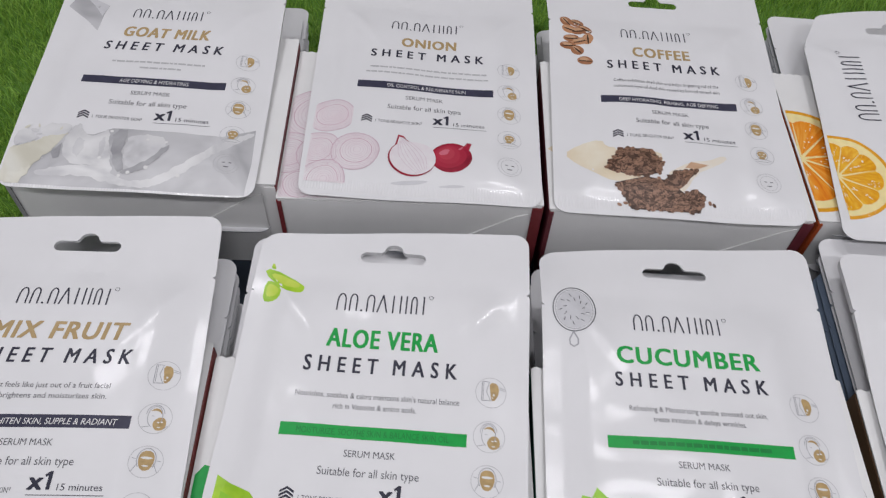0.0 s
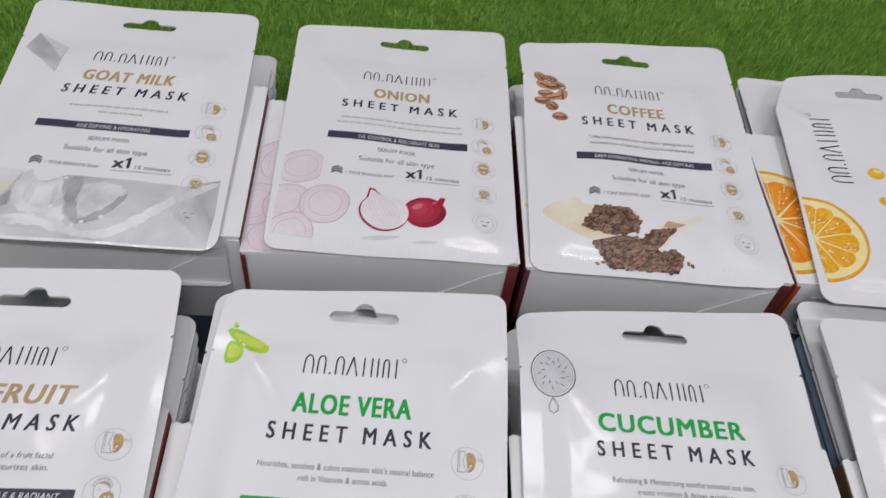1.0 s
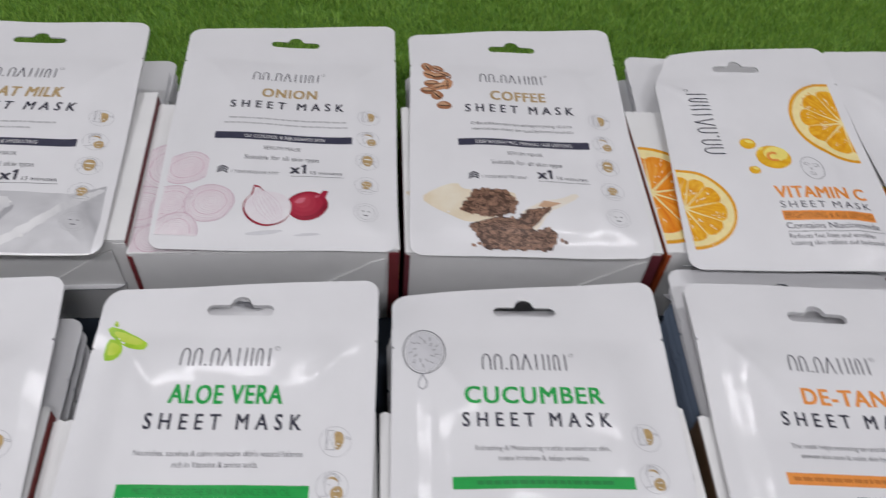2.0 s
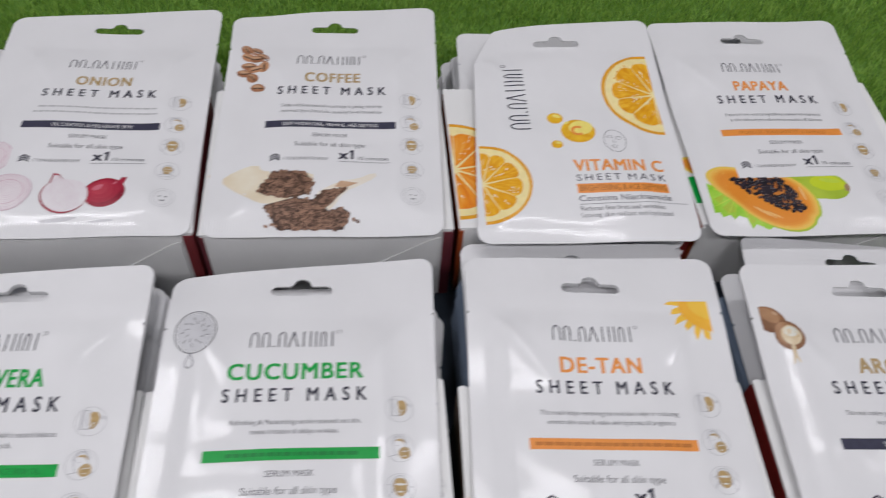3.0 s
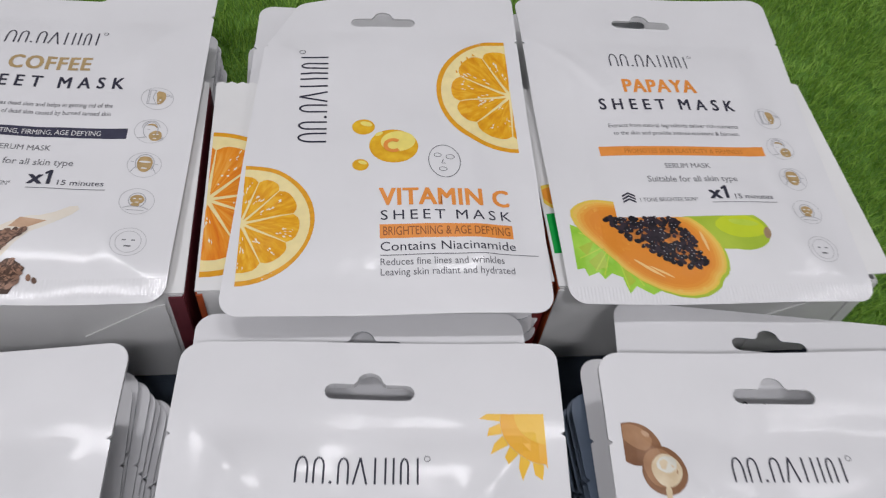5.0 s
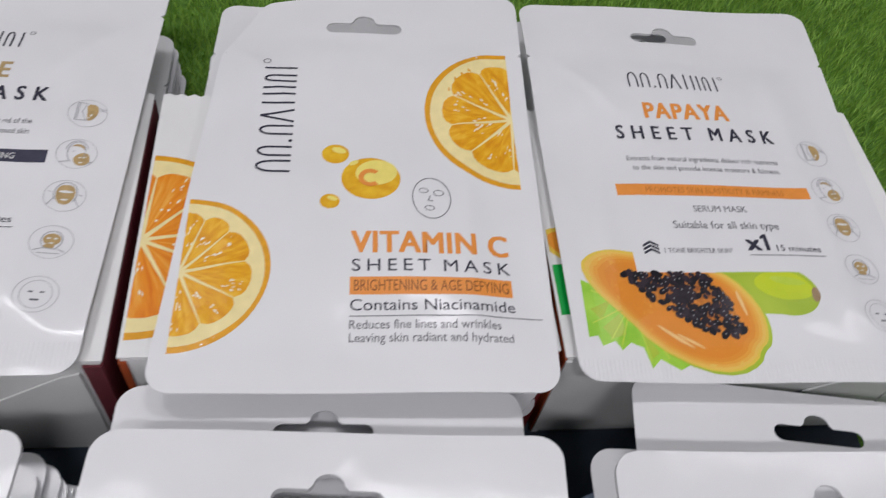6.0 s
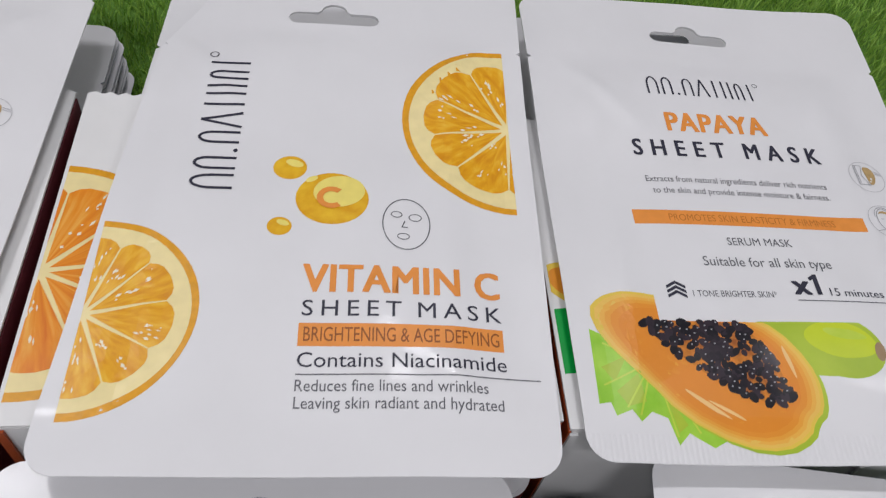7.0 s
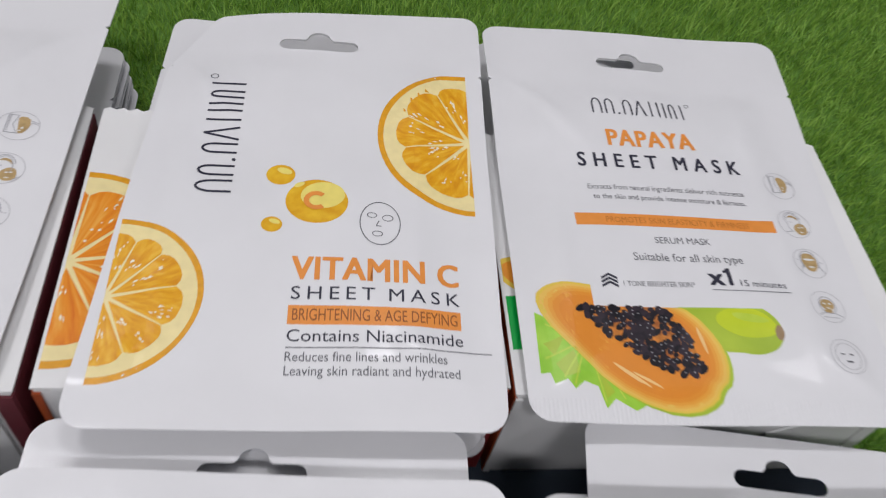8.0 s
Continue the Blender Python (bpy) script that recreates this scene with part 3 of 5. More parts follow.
def standard_print(p, d):
    """What all the pouches of the series carry: mark, title, text lines, band, chevron, dose and icons."""
    p.badge(-21.2, 16.8, 40.2, 8.3)
    p.letter("title_letter", d["title"], *d["span"], 24.2, 7.8, d["ink"], bold=0.030, spread=1.13, shear=d.get("shear", 0.0))
    p.letter("subtitle_letter", "SHEET MASK", -30.6, 31.2, 13.6, 6.4, INK, bold=0.020, spread=1.7, shear=d.get("shear", 0.0))
    for k, row in enumerate(d["lines"]):
        text, a, b = row
        v = 4.2 - 4.4 * k
        if text:
            p.letter("small_text", text, a, b, v - 1.2, 2.3, GREY_INK)
        else:
            p.bars("small_text", a, b, v, 1.25, HAIR_INK, d["seed"] + k)
    band = p.shape("band", [rect(-35.6, 36.8, -13.2, -8.0)], d["band"], 1)
    if d["band_text"]:
        a, b = d["band_span"]
        p.letter("band_text", d["band_text"], a, b, -11.9, 2.5, d["band_ink"], 2, shear=d.get("shear", 0.0), parent=band)
    else:
        p.bars("band_text", *d["band_span"], -10.6, 1.7, d["band_ink"], d["seed"] + 9, parent=band)
    p.letter("small_text", "SERUM MASK", -9.4, 10.2, -20.2, 2.7, GREY_INK)
    p.letter("small_text", "Suitable for all skin type", -18.4, 19.8, -27.6, 3.2, GREY_INK)
    chev = []
    for k in range(3):
        y = -38.4 + 1.5 * k
        chev += [[(-31, y), (-28.3, y + 1.6), (-25.6, y), (-25.6, y + 0.95), (-28.3, y + 2.55), (-31, y + 0.95)]]
    p.shape("chevron", chev, INK, 2)
    p.letter("small_text", "1 TONE BRIGHTER SKIN*", -23.8, 0.2, -37.8, 2.0, GREY_INK)
    p.letter("dose", "x", 5.8, 10.6, -36.6, 6.6, INK, bold=0.03)
    p.shape("dose_figure", [[(12.3, -36.6), (13.7, -36.6), (13.7, -29.8), (12.7, -29.8), (11.0, -31.1), (11.4, -32.0), (12.3, -31.4)]], INK, 2)
    p.letter("small_text", "15 minutes", 16.2, 32.4, -36.8, 2.5, INK)
    p.shape("rule", [rect(5.8, 33.4, -38.7, -38.4)], GREY_INK, 2)
    icons(p)


def orange_slice(p, name, cx, cy, r, start, end, nx, ny, d, tones=None, seed=1, layer=1):
    """A cut orange: rind, pith, wedges of fibrous pulp with glints of juice, cut off along a straight edge."""
    pulp = pulp_print(cx, cy, *(tones or PULP_TONES))
    cut = lambda loop: clip(loop, nx, ny, d)
    ob = p.shape(name, [cut(oval(cx, cy, r, n=60, wob=0.004, seed=seed))], RIND, layer)
    p.shape("pith", [cut(oval(cx, cy, r * 0.935, n=60, wob=0.004, seed=seed + 1))], PITH, layer + 1, ob)
    glints = []
    rnd = random.Random(seed)
    n = 10
    edges = [360 / n * k + start + rnd.uniform(-5, 5) for k in range(n)]
    for k in range(n):
        a0, a1 = edges[k] + 0.5, (edges[k + 1] if k + 1 < n else edges[0] + 360) - 0.5
        arc_r = (0.72, 0.77, 0.795, 0.80, 0.805, 0.80, 0.795, 0.77, 0.72)
        pts = [(cx + q * r * math.cos(radians(a)), cy + q * r * math.sin(radians(a))) for a, q in zip(np.linspace(a0, a1, 9), arc_r)]
        m = radians((a0 + a1) / 2)
        wedge = cut([(cx + 0.07 * r * math.cos(m), cy + 0.07 * r * math.sin(m))] + pts)
        if len(wedge) > 2:
            p.shape("wedge", [wedge], pulp, layer + 2, ob)
        for _ in range(3):
            ca, cq = rnd.uniform(a0 + 5, a1 - 5), rnd.uniform(0.3, 0.68)
            for _ in range(rnd.randint(2, 5)):
                a, q = radians(ca + rnd.uniform(-5, 5)), (cq + rnd.uniform(-0.09, 0.09)) * r
                l, w = rnd.uniform(0.02, 0.075) * r, rnd.uniform(0.006, 0.016) * r
                e, f = (math.cos(a), math.sin(a)), (-math.sin(a), math.cos(a))
                x, y = cx + q * e[0], cy + q * e[1]
                glints.append(cut([(x - e[0] * l / 2, y - e[1] * l / 2), (x + f[0] * w, y + f[1] * w), (x + e[0] * l / 2, y + e[1] * l / 2), (x - f[0] * w, y - f[1] * w)]))
    p.shape("juice_print", [q for q in glints if len(q) > 2], JUICE, layer + 3, ob, step=50)
    return ob


def onion_ring(p, cx, cy, r, cuts, k, layer=1):
    def cut(loop):
        for c in cuts:
            loop = clip(loop, *c)
        return loop

    rot = 15 * k
    ob = p.shape("onion_slice", [cut(oval(cx, cy, r, r * 0.93, rot, wob=0.02, seed=k))], PINK, layer)
    bold, fine = [], []
    for q, w in ((1.0, 0.3), (0.955, 0.3), (0.9, 0.22), (0.83, 0.34), (0.74, 0.2), (0.66, 0.3), (0.56, 0.2), (0.47, 0.26), (0.36, 0.2), (0.27, 0.26), (0.15, 0.2)):
        pts = oval(cx + (1 - q) * 1.2, cy + (1 - q) * 0.8, r * q, r * 0.93 * q, rot, wob=0.02, seed=k, n=40)
        for a, b in zip(pts, pts[1:] + pts[:1]):
            if all(c[0] * a[0] + c[1] * a[1] <= c[2] and c[0] * b[0] + c[1] * b[1] <= c[2] for c in cuts):
                (bold if q in (1.0, 0.66) else fine).append(line(a, b, w))
    p.shape("layer_print", fine, PINK_SOFT, layer + 0.5, ob, step=50)
    p.shape("outline_print", bold, PINK_LINE, layer + 0.8, ob, step=50)


def bean(cx, cy, r, rot):
    return oval(cx, cy, r, r * 0.68, rot, n=12)


def onion_pictures(p):
    edge = [(-1, 0, 55.0), (0, -1, 79.0)]
    for k, (cx, cy, r, layer) in enumerate(((-46.3, -35.6, 12.2, 1), (-51.0, -59.5, 12.0, 2), (-32.0, -58.8, 12.2, 3), (-46.4, -78.0, 12.0, 4))):
        onion_ring(p, cx, cy, r, edge + ([(1, 0, -35.6)] if k == 0 else []), k + 1, layer)
    red = p.shape("whole_onion", [oval(16.0, -58.6, 10.2, 9.6, 8, wob=0.015, seed=4) , [(21, -53), (23.4, -48.4), (26.0, -48.6), (24.6, -54)]], ONION_RED, 1)
    for k, mat in enumerate(ONION_REDS):
        q = 1 - 0.2 * (k + 1)
        p.shape("lit_side", [oval(16.0 - 0.8 * (k + 1), -58.6 + 0.75 * (k + 1), 10.2 * q, 9.6 * q, 8, wob=0.03, seed=4 + k)], mat, 1.3 + 0.3 * k, red)
    p.shape("shine", [oval(12.4, -55.6, 2.8, 1.6, 25, wob=0.1, seed=2), oval(20.5, -52.6, 1.4, 0.6, 40)], ONION_SHINE, 3, red)
    half = p.shape("half_onion", [oval(-3.6, -60.6, 12.4, 10.6, -22, wob=0.02, seed=6), [(-13, -55), (-11.4, -45.4), (-8.6, -46.2), (-4, -52)]], ONION_RED, 4)
    p.shape("cut_face", [oval(-3.2, -60.1, 12.0, 10.1, -22, wob=0.02, seed=6), [(-12, -55), (-10.8, -46.8), (-9.0, -47.2), (-3.4, -52)]], ONION_WHITE, 5, half)
    veins = []
    for k in range(-3, 4):
        pts = [(-10.2 + t * 12.5 + k * 1.9 * math.sin(t * 2.9), -47.5 - t * 22 + k * 0.5) for t in np.linspace(0.05, 0.95, 9)]
        veins += [line(a, b, 0.22) for a, b in zip(pts, pts[1:])]
    p.shape("vein_print", veins, PINK_SOFT, 6, half, step=50)
    p.shape("mirror_smudge", [oval(-4, -75.2, 9, 1.2, 6, wob=0.05, seed=2), oval(17, -76.2, 6, 0.8, 4, wob=0.05, seed=3)], GHOST, 1)


def coffee_pictures(p):
    rnd = random.Random(5)
    spots = ((-52, 54), (-46, 52), (-50.5, 47), (-45.5, 45), (-41.5, 45.5), (-49.5, 39), (-45, 36), (-40.5, 37.5), (-51.5, 33), (-46.5, 28.5), (-42.5, 19.5))
    turns = [rnd.uniform(0, 180) for _ in spots]
    for (x, y), a in zip(spots, turns):
        ob = p.shape("coffee_bean", [oval(x, y, 4.5, 3.2, a, n=16, wob=0.03, seed=int(x))], BEAN_LIGHT, 1)
        p.shape("lit_side", [oval(x - 0.5, y + 1.1, 2.9, 1.3, a, n=12, wob=0.1, seed=int(y))], BEAN_SHINE, 1.5, ob, step=50)
        p.shape("crease", [oval(x + 0.3, y - 0.4, 4.0, 0.5, a + 8, n=10)], BEAN_DARK, 2, ob, step=50)
    p.shape("scoop", [soft([(-56.4, -50), (-49.5, -43.7), (-36.9, -40), (-35, -44.6), (-29.3, -45.6), (-30, -52), (-24.3, -63), (-14.2, -61.5), (-24, -66), (-32, -67), (-40, -63.5), (-49.5, -56.5)], 1)], SCOOP, 1)
    p.shape("scoop_rim", [[(-13, -46), (-7.4, -48), (-6.6, -54), (-10, -52)]], SCOOP, 1)
    p.shape("paper_cone", [soft([(-7.9, -62.1), (7.2, -51.7), (16, -50.6), (24.9, -45.3), (26.7, -48.5), (16, -55.7), (9.7, -58.9), (2.2, -71.7), (-0.3, -70.1)], 1)], SCOOP_PALE, 1)
    p.shape("cone_fold", [[(7.2, -52.0), (16.4, -53.2), (9.7, -56.6), (4, -56)]], NUT_LIGHT, 2)
    heaps = ([(-28, -46.1), (-12.3, -45.6), (-6.6, -54.1), (-9.2, -60.5), (-16.7, -63), (-26, -62.4), (-36.5, -58.9)],
             [(-31.8, -67.7), (-16.7, -63.2), (-6.6, -64.5), (2.2, -71.7), (8.5, -69.3), (12.9, -72.5), (9.1, -82.2), (-24.3, -82.2), (-26.8, -76.5)],
             [(-7.6, -64.8), (-0.3, -58.1), (10.4, -57.3), (-0.3, -70)])
    for heap in heaps:
        ob = p.shape("pile_base", [heap], BEAN_DARK, 3)
        area = 0.5 * abs(sum(x0 * y1 - x1 * y0 for (x0, y0), (x1, y1) in zip(heap, heap[1:] + heap[:1])))
        xs, ys, beans = [q[0] for q in heap], [q[1] for q in heap], []
        while len(beans) < area * 0.62:
            x, y = rnd.uniform(min(xs), max(xs)), rnd.uniform(min(ys), max(ys))
            if inside((x, y), heap):
                beans.append(bean(x, y, rnd.uniform(1.05, 1.55), rnd.gauss(20, 40)))
        tagged(p.put("bean_mass", [tess(q, step=50) for q in beans], BEAN, 5, ob), kind="stuff")
        creases = [line((q[0][0], q[0][1]), (q[6][0], q[6][1]), 0.22) for q in beans[1::2]]
        tagged(p.put("crease_print", [tess(q, step=50) for q in creases], BEAN_DARK, 6, ob), kind="stuff")
    for x, y in ((-30, -80), (16.5, -77), (14.5, -76), (-27, -79)):
        p.shape("loose_bean", [bean(x, y, 1.3, x * 7)], BEAN, 2)


def goat_pictures(p):
    p.shape("grey_fold", [[(-58, 49), (-54, 62), (-36, 50.5), (-37.5, 28), (-47, 39)]], MILK_GREY, 1)
    p.shape("fold_light", [[(-54, 62), (-36, 50.5), (-37.5, 40), (-44, 50)]], GHOST, 2)
    ob = p.shape("milk_splash", [[(-48, -79.5), (56, -79.5), (57, -60), (56, -38), (40, -45), (20, -44), (-6, -43.5), (-12, -44), (-20, -49), (-34, -48), (-40, -60)]], MILK_GREY, 1)
    p.shape("wave", [clip(ragged(soft([(-12, -68), (-2, -74), (5, -75.5), (14, -72), (27, -61), (40, -49), (55.5, -38.5), (56, -42), (43, -52.5), (30, -65), (17, -76), (6, -79), (-6, -77), (-20, -73), (-40, -75), (-42, -72), (-24, -67)], 1), 1.0, 1), 1, 0, 56)], MILK_LIGHT, 2, ob)
    p.shape("splash_crest", [ragged(soft([(-30.5, -44.8), (-28, -41.0), (-25, -47.5), (-20.5, -50.3), (-15.5, -46.6), (-13, -44.0), (-10.6, -59.5), (-5.6, -72.5), (-10.6, -70.6), (-19, -67), (-25.5, -68), (-31.4, -63.3), (-33, -54)], 1), 1.0, 2)], MILK_LIGHT, 3, ob)
    p.shape("crest_shade", [ragged(soft([(-27, -50), (-22, -54), (-24, -64), (-28, -60)], 1), 1.0, 3), ragged(soft([(-16, -52), (-13.6, -49), (-13, -60), (-15, -64)], 1), 1.0, 4)], MILK_MID, 4, ob)
    for loop in (ragged(soft([(-11, -44.4), (-4, -44.0), (-5, -59.5), (-1.0, -68.8), (-4.6, -71), (-9, -61.4)], 1), 1.0, 5), ragged(soft([(15.6, -52.0), (18, -53), (10, -66.5), (0, -72), (-4, -70.5), (7, -64.5)], 1), 1.0, 6), [(-37, -61.4), (-33.4, -55), (-32.6, -64), (-35, -65)]):
        p.shape("hollow", [loop], MILK_DARK, 4, ob)
    p.shape("milk_sheet", [ragged(soft([(-3.2, -46.5), (14, -47.5), (16, -54), (7.5, -65), (-0.8, -68.4), (-4, -59.5)], 1), 1.0, 7)], MILK_MID, 3, ob)
    p.shape("drops", [oval(x, y, r, n=12) for x, y, r in ((0.8, -70.6, 1.0), (8.4, -67, 1.1), (24, -70.6, 1.0), (-3, -72.5, 0.8), (6, -50, 0.7), (15, -51, 0.7), (-12, -46, 0.9), (-14, -63, 0.8))], WHITE_INK, 5, ob)
    p.shape("cream_shape", [clip(ragged([(-57, -60), (-53, -57.6), (-49, -55.4), (-45, -53.4), (-40.5, -50.3), (-36, -48), (-32.5, -46.6), (-33, -51), (-34.5, -54.6), (-36, -58), (-38.4, -61.4), (-41, -66), (-43, -69), (-44, -73), (-46.5, -76), (-47, -79.4), (-57, -79.4)], 1.4, 20), -1, 0, 57)], CREAM, 4)
    p.shape("milk_petal", [ragged(soft([(-45, -44.6), (-39, -42.2), (-32, -42.8), (-30.6, -47.5), (-38, -51), (-44.5, -51.4)], 1), 1.0, 8), ragged(soft([(-56.5, -48.5), (-53, -46), (-48, -50), (-44, -53), (-50, -55.5), (-56.5, -58)], 1), 1.0, 9)], MILK_LIGHT, 5)
    for k, (x, y, r) in enumerate(((-48.2, -47.6, 2.4), (-45.4, -50.2, 1.4), (-52.4, -45.4, 1.6), (-36, -46, 1.2), (-47, -44.6, 1.2))):
        p.shape("dark_fleck", [oval(x, y, r, r * 0.45, 35 * k - 30, n=14, wob=0.1, seed=k)], MILK_MID if k < 2 else CREAM, 6)


def papaya_pictures(p):
    p.shape("green_papaya", [clip(oval(6.0, -52.5, 19.5, 8.4, -6), 0, 1, -45.4), clip(oval(14, -52.5, 11.6, 9.2, -8), 0, 1, -45.4)], PAPAYA_GREEN, 1)
    p.shape("green_papaya_tip", [oval(24.2, -54.0, 1.5, 2.8, -10)], SCOOP_DARK, 2)
    leaf = [(-54.5, -48), (-47, -52), (-38, -60), (-28, -68), (-22, -77), (-27, -79.5), (-33, -76), (-36, -79), (-38, -72.5), (-42, -71), (-45, -73.5), (-47, -70.5), (-51, -72), (-52, -68.5), (-55, -69)]
    p.shape("leaf", [leaf], LEAF, 1)
    veins = [line(q, (-40, -58), 0.5) for q in ((-52, -52), (-53, -64), (-48, -70), (-45, -72), (-36, -77), (-30, -76))]
    p.shape("leaf_vein", veins, LEAF_LIGHT, 1.5)
    p.shape("leaf_shade", [[(-50, -65.6), (-44, -61), (-43, -68.5), (-47.6, -69.6)], [(-38, -66), (-33, -74), (-35.6, -76)], [(-53, -59), (-46, -56), (-50, -63)]], PAPAYA_GREEN, 1.3)

    def body(k):
        """The cut half, shrunk by k, with the white text box cut out of its upper side."""
        top = [(-54, -42), (-50.5, -38.2), (-46, -36.8), (-40, -37.0), (-33, -38.0), (-22, -40), (-11, -43.2), (-3, -47.6), (3.2, -57), (4.6, -64), (3.6, -70.5), (0.4, -73), (-1.4, -77), (-9, -80.6), (-20, -79.4), (-34, -72), (-44, -61), (-52, -50)]
        cx, cy = -22, -60
        loop = soft([(cx + (x - cx) * k, cy + (y - cy) * k) for x, y in top], 1)
        return [q for q in (clip(loop, 0, 1, -45.7), clip(clip(loop, 1, 0, -35.2), 0, -1, 45.7)) if len(q) > 2]

    p.shape("lime_side", [clip(oval(14.0, -50.6, 9.6, 5.6, -8, wob=0.04, seed=3), 0, 1, -45.6)], PAPAYA_LIME, 1.6)
    p.shape("green_shine", [oval(15.5, -48.9, 5.6, 1.6, -10, wob=0.06, seed=4)], LEAF_LIGHT, 2)
    p.shape("papaya_skin", [[(x + 1.0, y - 1.0) for x, y in clip(body(1.0)[0], 0, 1, -52)]], PAPAYA_GREEN, 1.5)
    ob = p.shape("cut_papaya", body(1.0), PAPAYA_RIM, 2)
    for q, (k, mat) in enumerate(zip((0.965, 0.925, 0.885, 0.84, 0.78), PAPAYA_BANDS[1:])):
        p.shape("flesh", body(k), mat, 2.3 + 0.3 * q, ob)
    p.shape("flesh_gloss", [oval(-27, -68.6, 6.5, 0.6, -36, wob=0.1, seed=2), oval(-22, -70.2, 4.5, 0.5, -30, wob=0.1, seed=3), oval(-2.4, -57, 0.5, 5.0, 12, wob=0.1, seed=4)], PAPAYA_GLOSS, 4.2, ob)
    hollow = [(-40, -46.4), (-34, -45.6), (-22, -45.6), (-13, -46.4), (-7, -54), (-3.4, -67), (-9, -68.6), (-17, -66), (-27, -59.5), (-36, -52)]
    p.shape("hollow", [hollow], PAPAYA_HOLLOW, 4.4, ob)
    rnd, seeds = random.Random(8), []
    for _ in range(1400):
        x, y = rnd.uniform(-41, -3), rnd.uniform(-69, -45.8)
        if inside((x, y), hollow) and all(math.hypot(x - sx, y - sy) > 1.4 for sx, sy, _ in seeds) and noise.noise((x * 0.22, y * 0.22, 2.0)) > -0.33:
            seeds.append((x, y, rnd.uniform(1.05, 2.0)))
    tagged(p.put("seed_mass", [tess(oval(x, y, r, r * 0.72, x * 31, n=9, wob=0.08, seed=int(x * 10)), step=50) for x, y, r in seeds], PAPAYA_SEED, 5.2, ob), kind="stuff")
    p.put("glint_print", [tess(oval(x + 0.3, y + 0.4, 0.28, 0.2, n=6), step=50) for x, y, r in seeds[::2]], PALE_INK, 6, ob)


def sun_loops(cx, cy, r, tip, n, cuts, a0=0.0):
    core, rays = oval(cx, cy, r, n=40), []
    for k in range(n):
        a = a0 + 360 / n * k
        w, r1 = 360 / n * 0.44, r * 1.01
        at = lambda q, b: (cx + q * math.cos(radians(b)), cy + q * math.sin(radians(b)))
        q = [at(r1, a - w), at(r1 + tip * 0.55, a - w * 0.25), at(r1 + tip * (1.0 if k % 2 else 0.72), a + 6), at(r1 + tip * 0.45, a + w * 0.85), at(r1, a + w)]
        rays.append(q)

    def cut(loop):
        for c in cuts:
            loop = clip(loop, *c) if len(loop) > 2 else loop
        return loop

    return [cut(core)], [q for q in map(cut, rays) if len(q) > 2]


def sun_pictures(p):
    for cx, cy, r, tip, n, cuts, a0 in ((55.0, 60.5, 13.4, 6.6, 20, [(1, 0, 55.6), (0, 1, 63.6)], 8), (-46, -66, 19, 10, 18, [(-1, 0, 57), (0, -1, 80)], 4)):
        core, rays = sun_loops(cx, cy, r, tip, n, cuts, a0)
        ob = p.shape("sun", core, SUN, 2)
        for ray in rays:
            p.shape("ray", [ray], SUN_LIGHT, 1, ob)
        inner = oval(cx + 1, cy + 3, r * 0.74, n=30, wob=0.03, seed=2)
        for c in cuts:
            inner = clip(inner, *c)
        p.shape("glow_disc", [inner], SUN_LIGHT, 3, ob)


def argan_pictures(p):
    whole = p.shape("argan_nut", [clip(oval(-51.0, 52.4, 8.2, 6.9, -28, wob=0.03, seed=2), -1, 0, 55.0)], NUT, 1)
    p.shape("lit_side", [clip(oval(-50.6, 54.6, 5.8, 3.4, -28, wob=0.06, seed=5), -1, 0, 54.8)], NUT_LIT, 2, whole)
    p.shape("shine", [oval(-47.4, 55.6, 1.6, 0.8, -38, wob=0.1, seed=6)], NUT_LIGHT, 3, whole)
    ob = p.shape("cut_argan_nut", [oval(-43.2, 43.6, 6.8, 8.0, 8, wob=0.02, seed=3)], NUT, 3)
    p.shape("lit_side", [oval(-44.4, 44.6, 5.0, 6.4, 8, wob=0.03, seed=7)], NUT_LIT, 4, ob)
    p.shape("kernel", [oval(-42.6, 43.6, 4.5, 5.4, 8, wob=0.03, seed=4)], KERNEL, 5, ob)
    p.shape("kernel_light", [oval(-42.4, 45.4, 3.0, 2.8, 8, wob=0.05, seed=8)], CREAM, 5.5, ob)
    p.shape("oil_drip", [soft([(-44.2, 38.6), (-42.0, 38.4), (-42.6, 33.6), (-41.6, 29.6), (-42.2, 28.6), (-43.6, 32.4), (-44.6, 28.0), (-45.2, 29.0), (-44.0, 33.6)], 1)], KERNEL, 5, ob)


def aloe_pictures(p):
    for loop in ([(-55.0, 56.0), (-52.0, 58.6), (-36.6, 51.2), (-36.0, 48.6), (-38.0, 46.8), (-45.5, 48.2)], [(-53.4, 42.6), (-53.2, 52.0), (-49.8, 52.0), (-45.8, 48.6), (-46.2, 44.4), (-49.5, 42.2)], [(-52.4, 58.4), (-51.4, 61.4), (-49.6, 57.6)]):
        chunk = p.shape("aloe_chunk", [soft(loop, 1)], LIME, 1)
        cx, cy = sum(q[0] for q in loop) / len(loop), sum(q[1] for q in loop) / len(loop)
        p.shape("gel_face", [soft([(cx + 0.72 * (x - cx), cy + 0.6 * (y - cy) + 0.5) for x, y in loop], 1)], LEAF_LIGHT, 2, chunk)
    p.shape("aloe_leaf", [[(-55.5, -30), (-50, -33), (-42, -36), (-35, -44), (-30, -56), (-28, -70), (-34, -80), (-56, -80)]], LIME, 1)
    p.shape("aloe_gel", [[(-53, -36), (-46, -39), (-40, -47), (-38, -60), (-44, -70), (-53, -72)]], LEAF, 2)


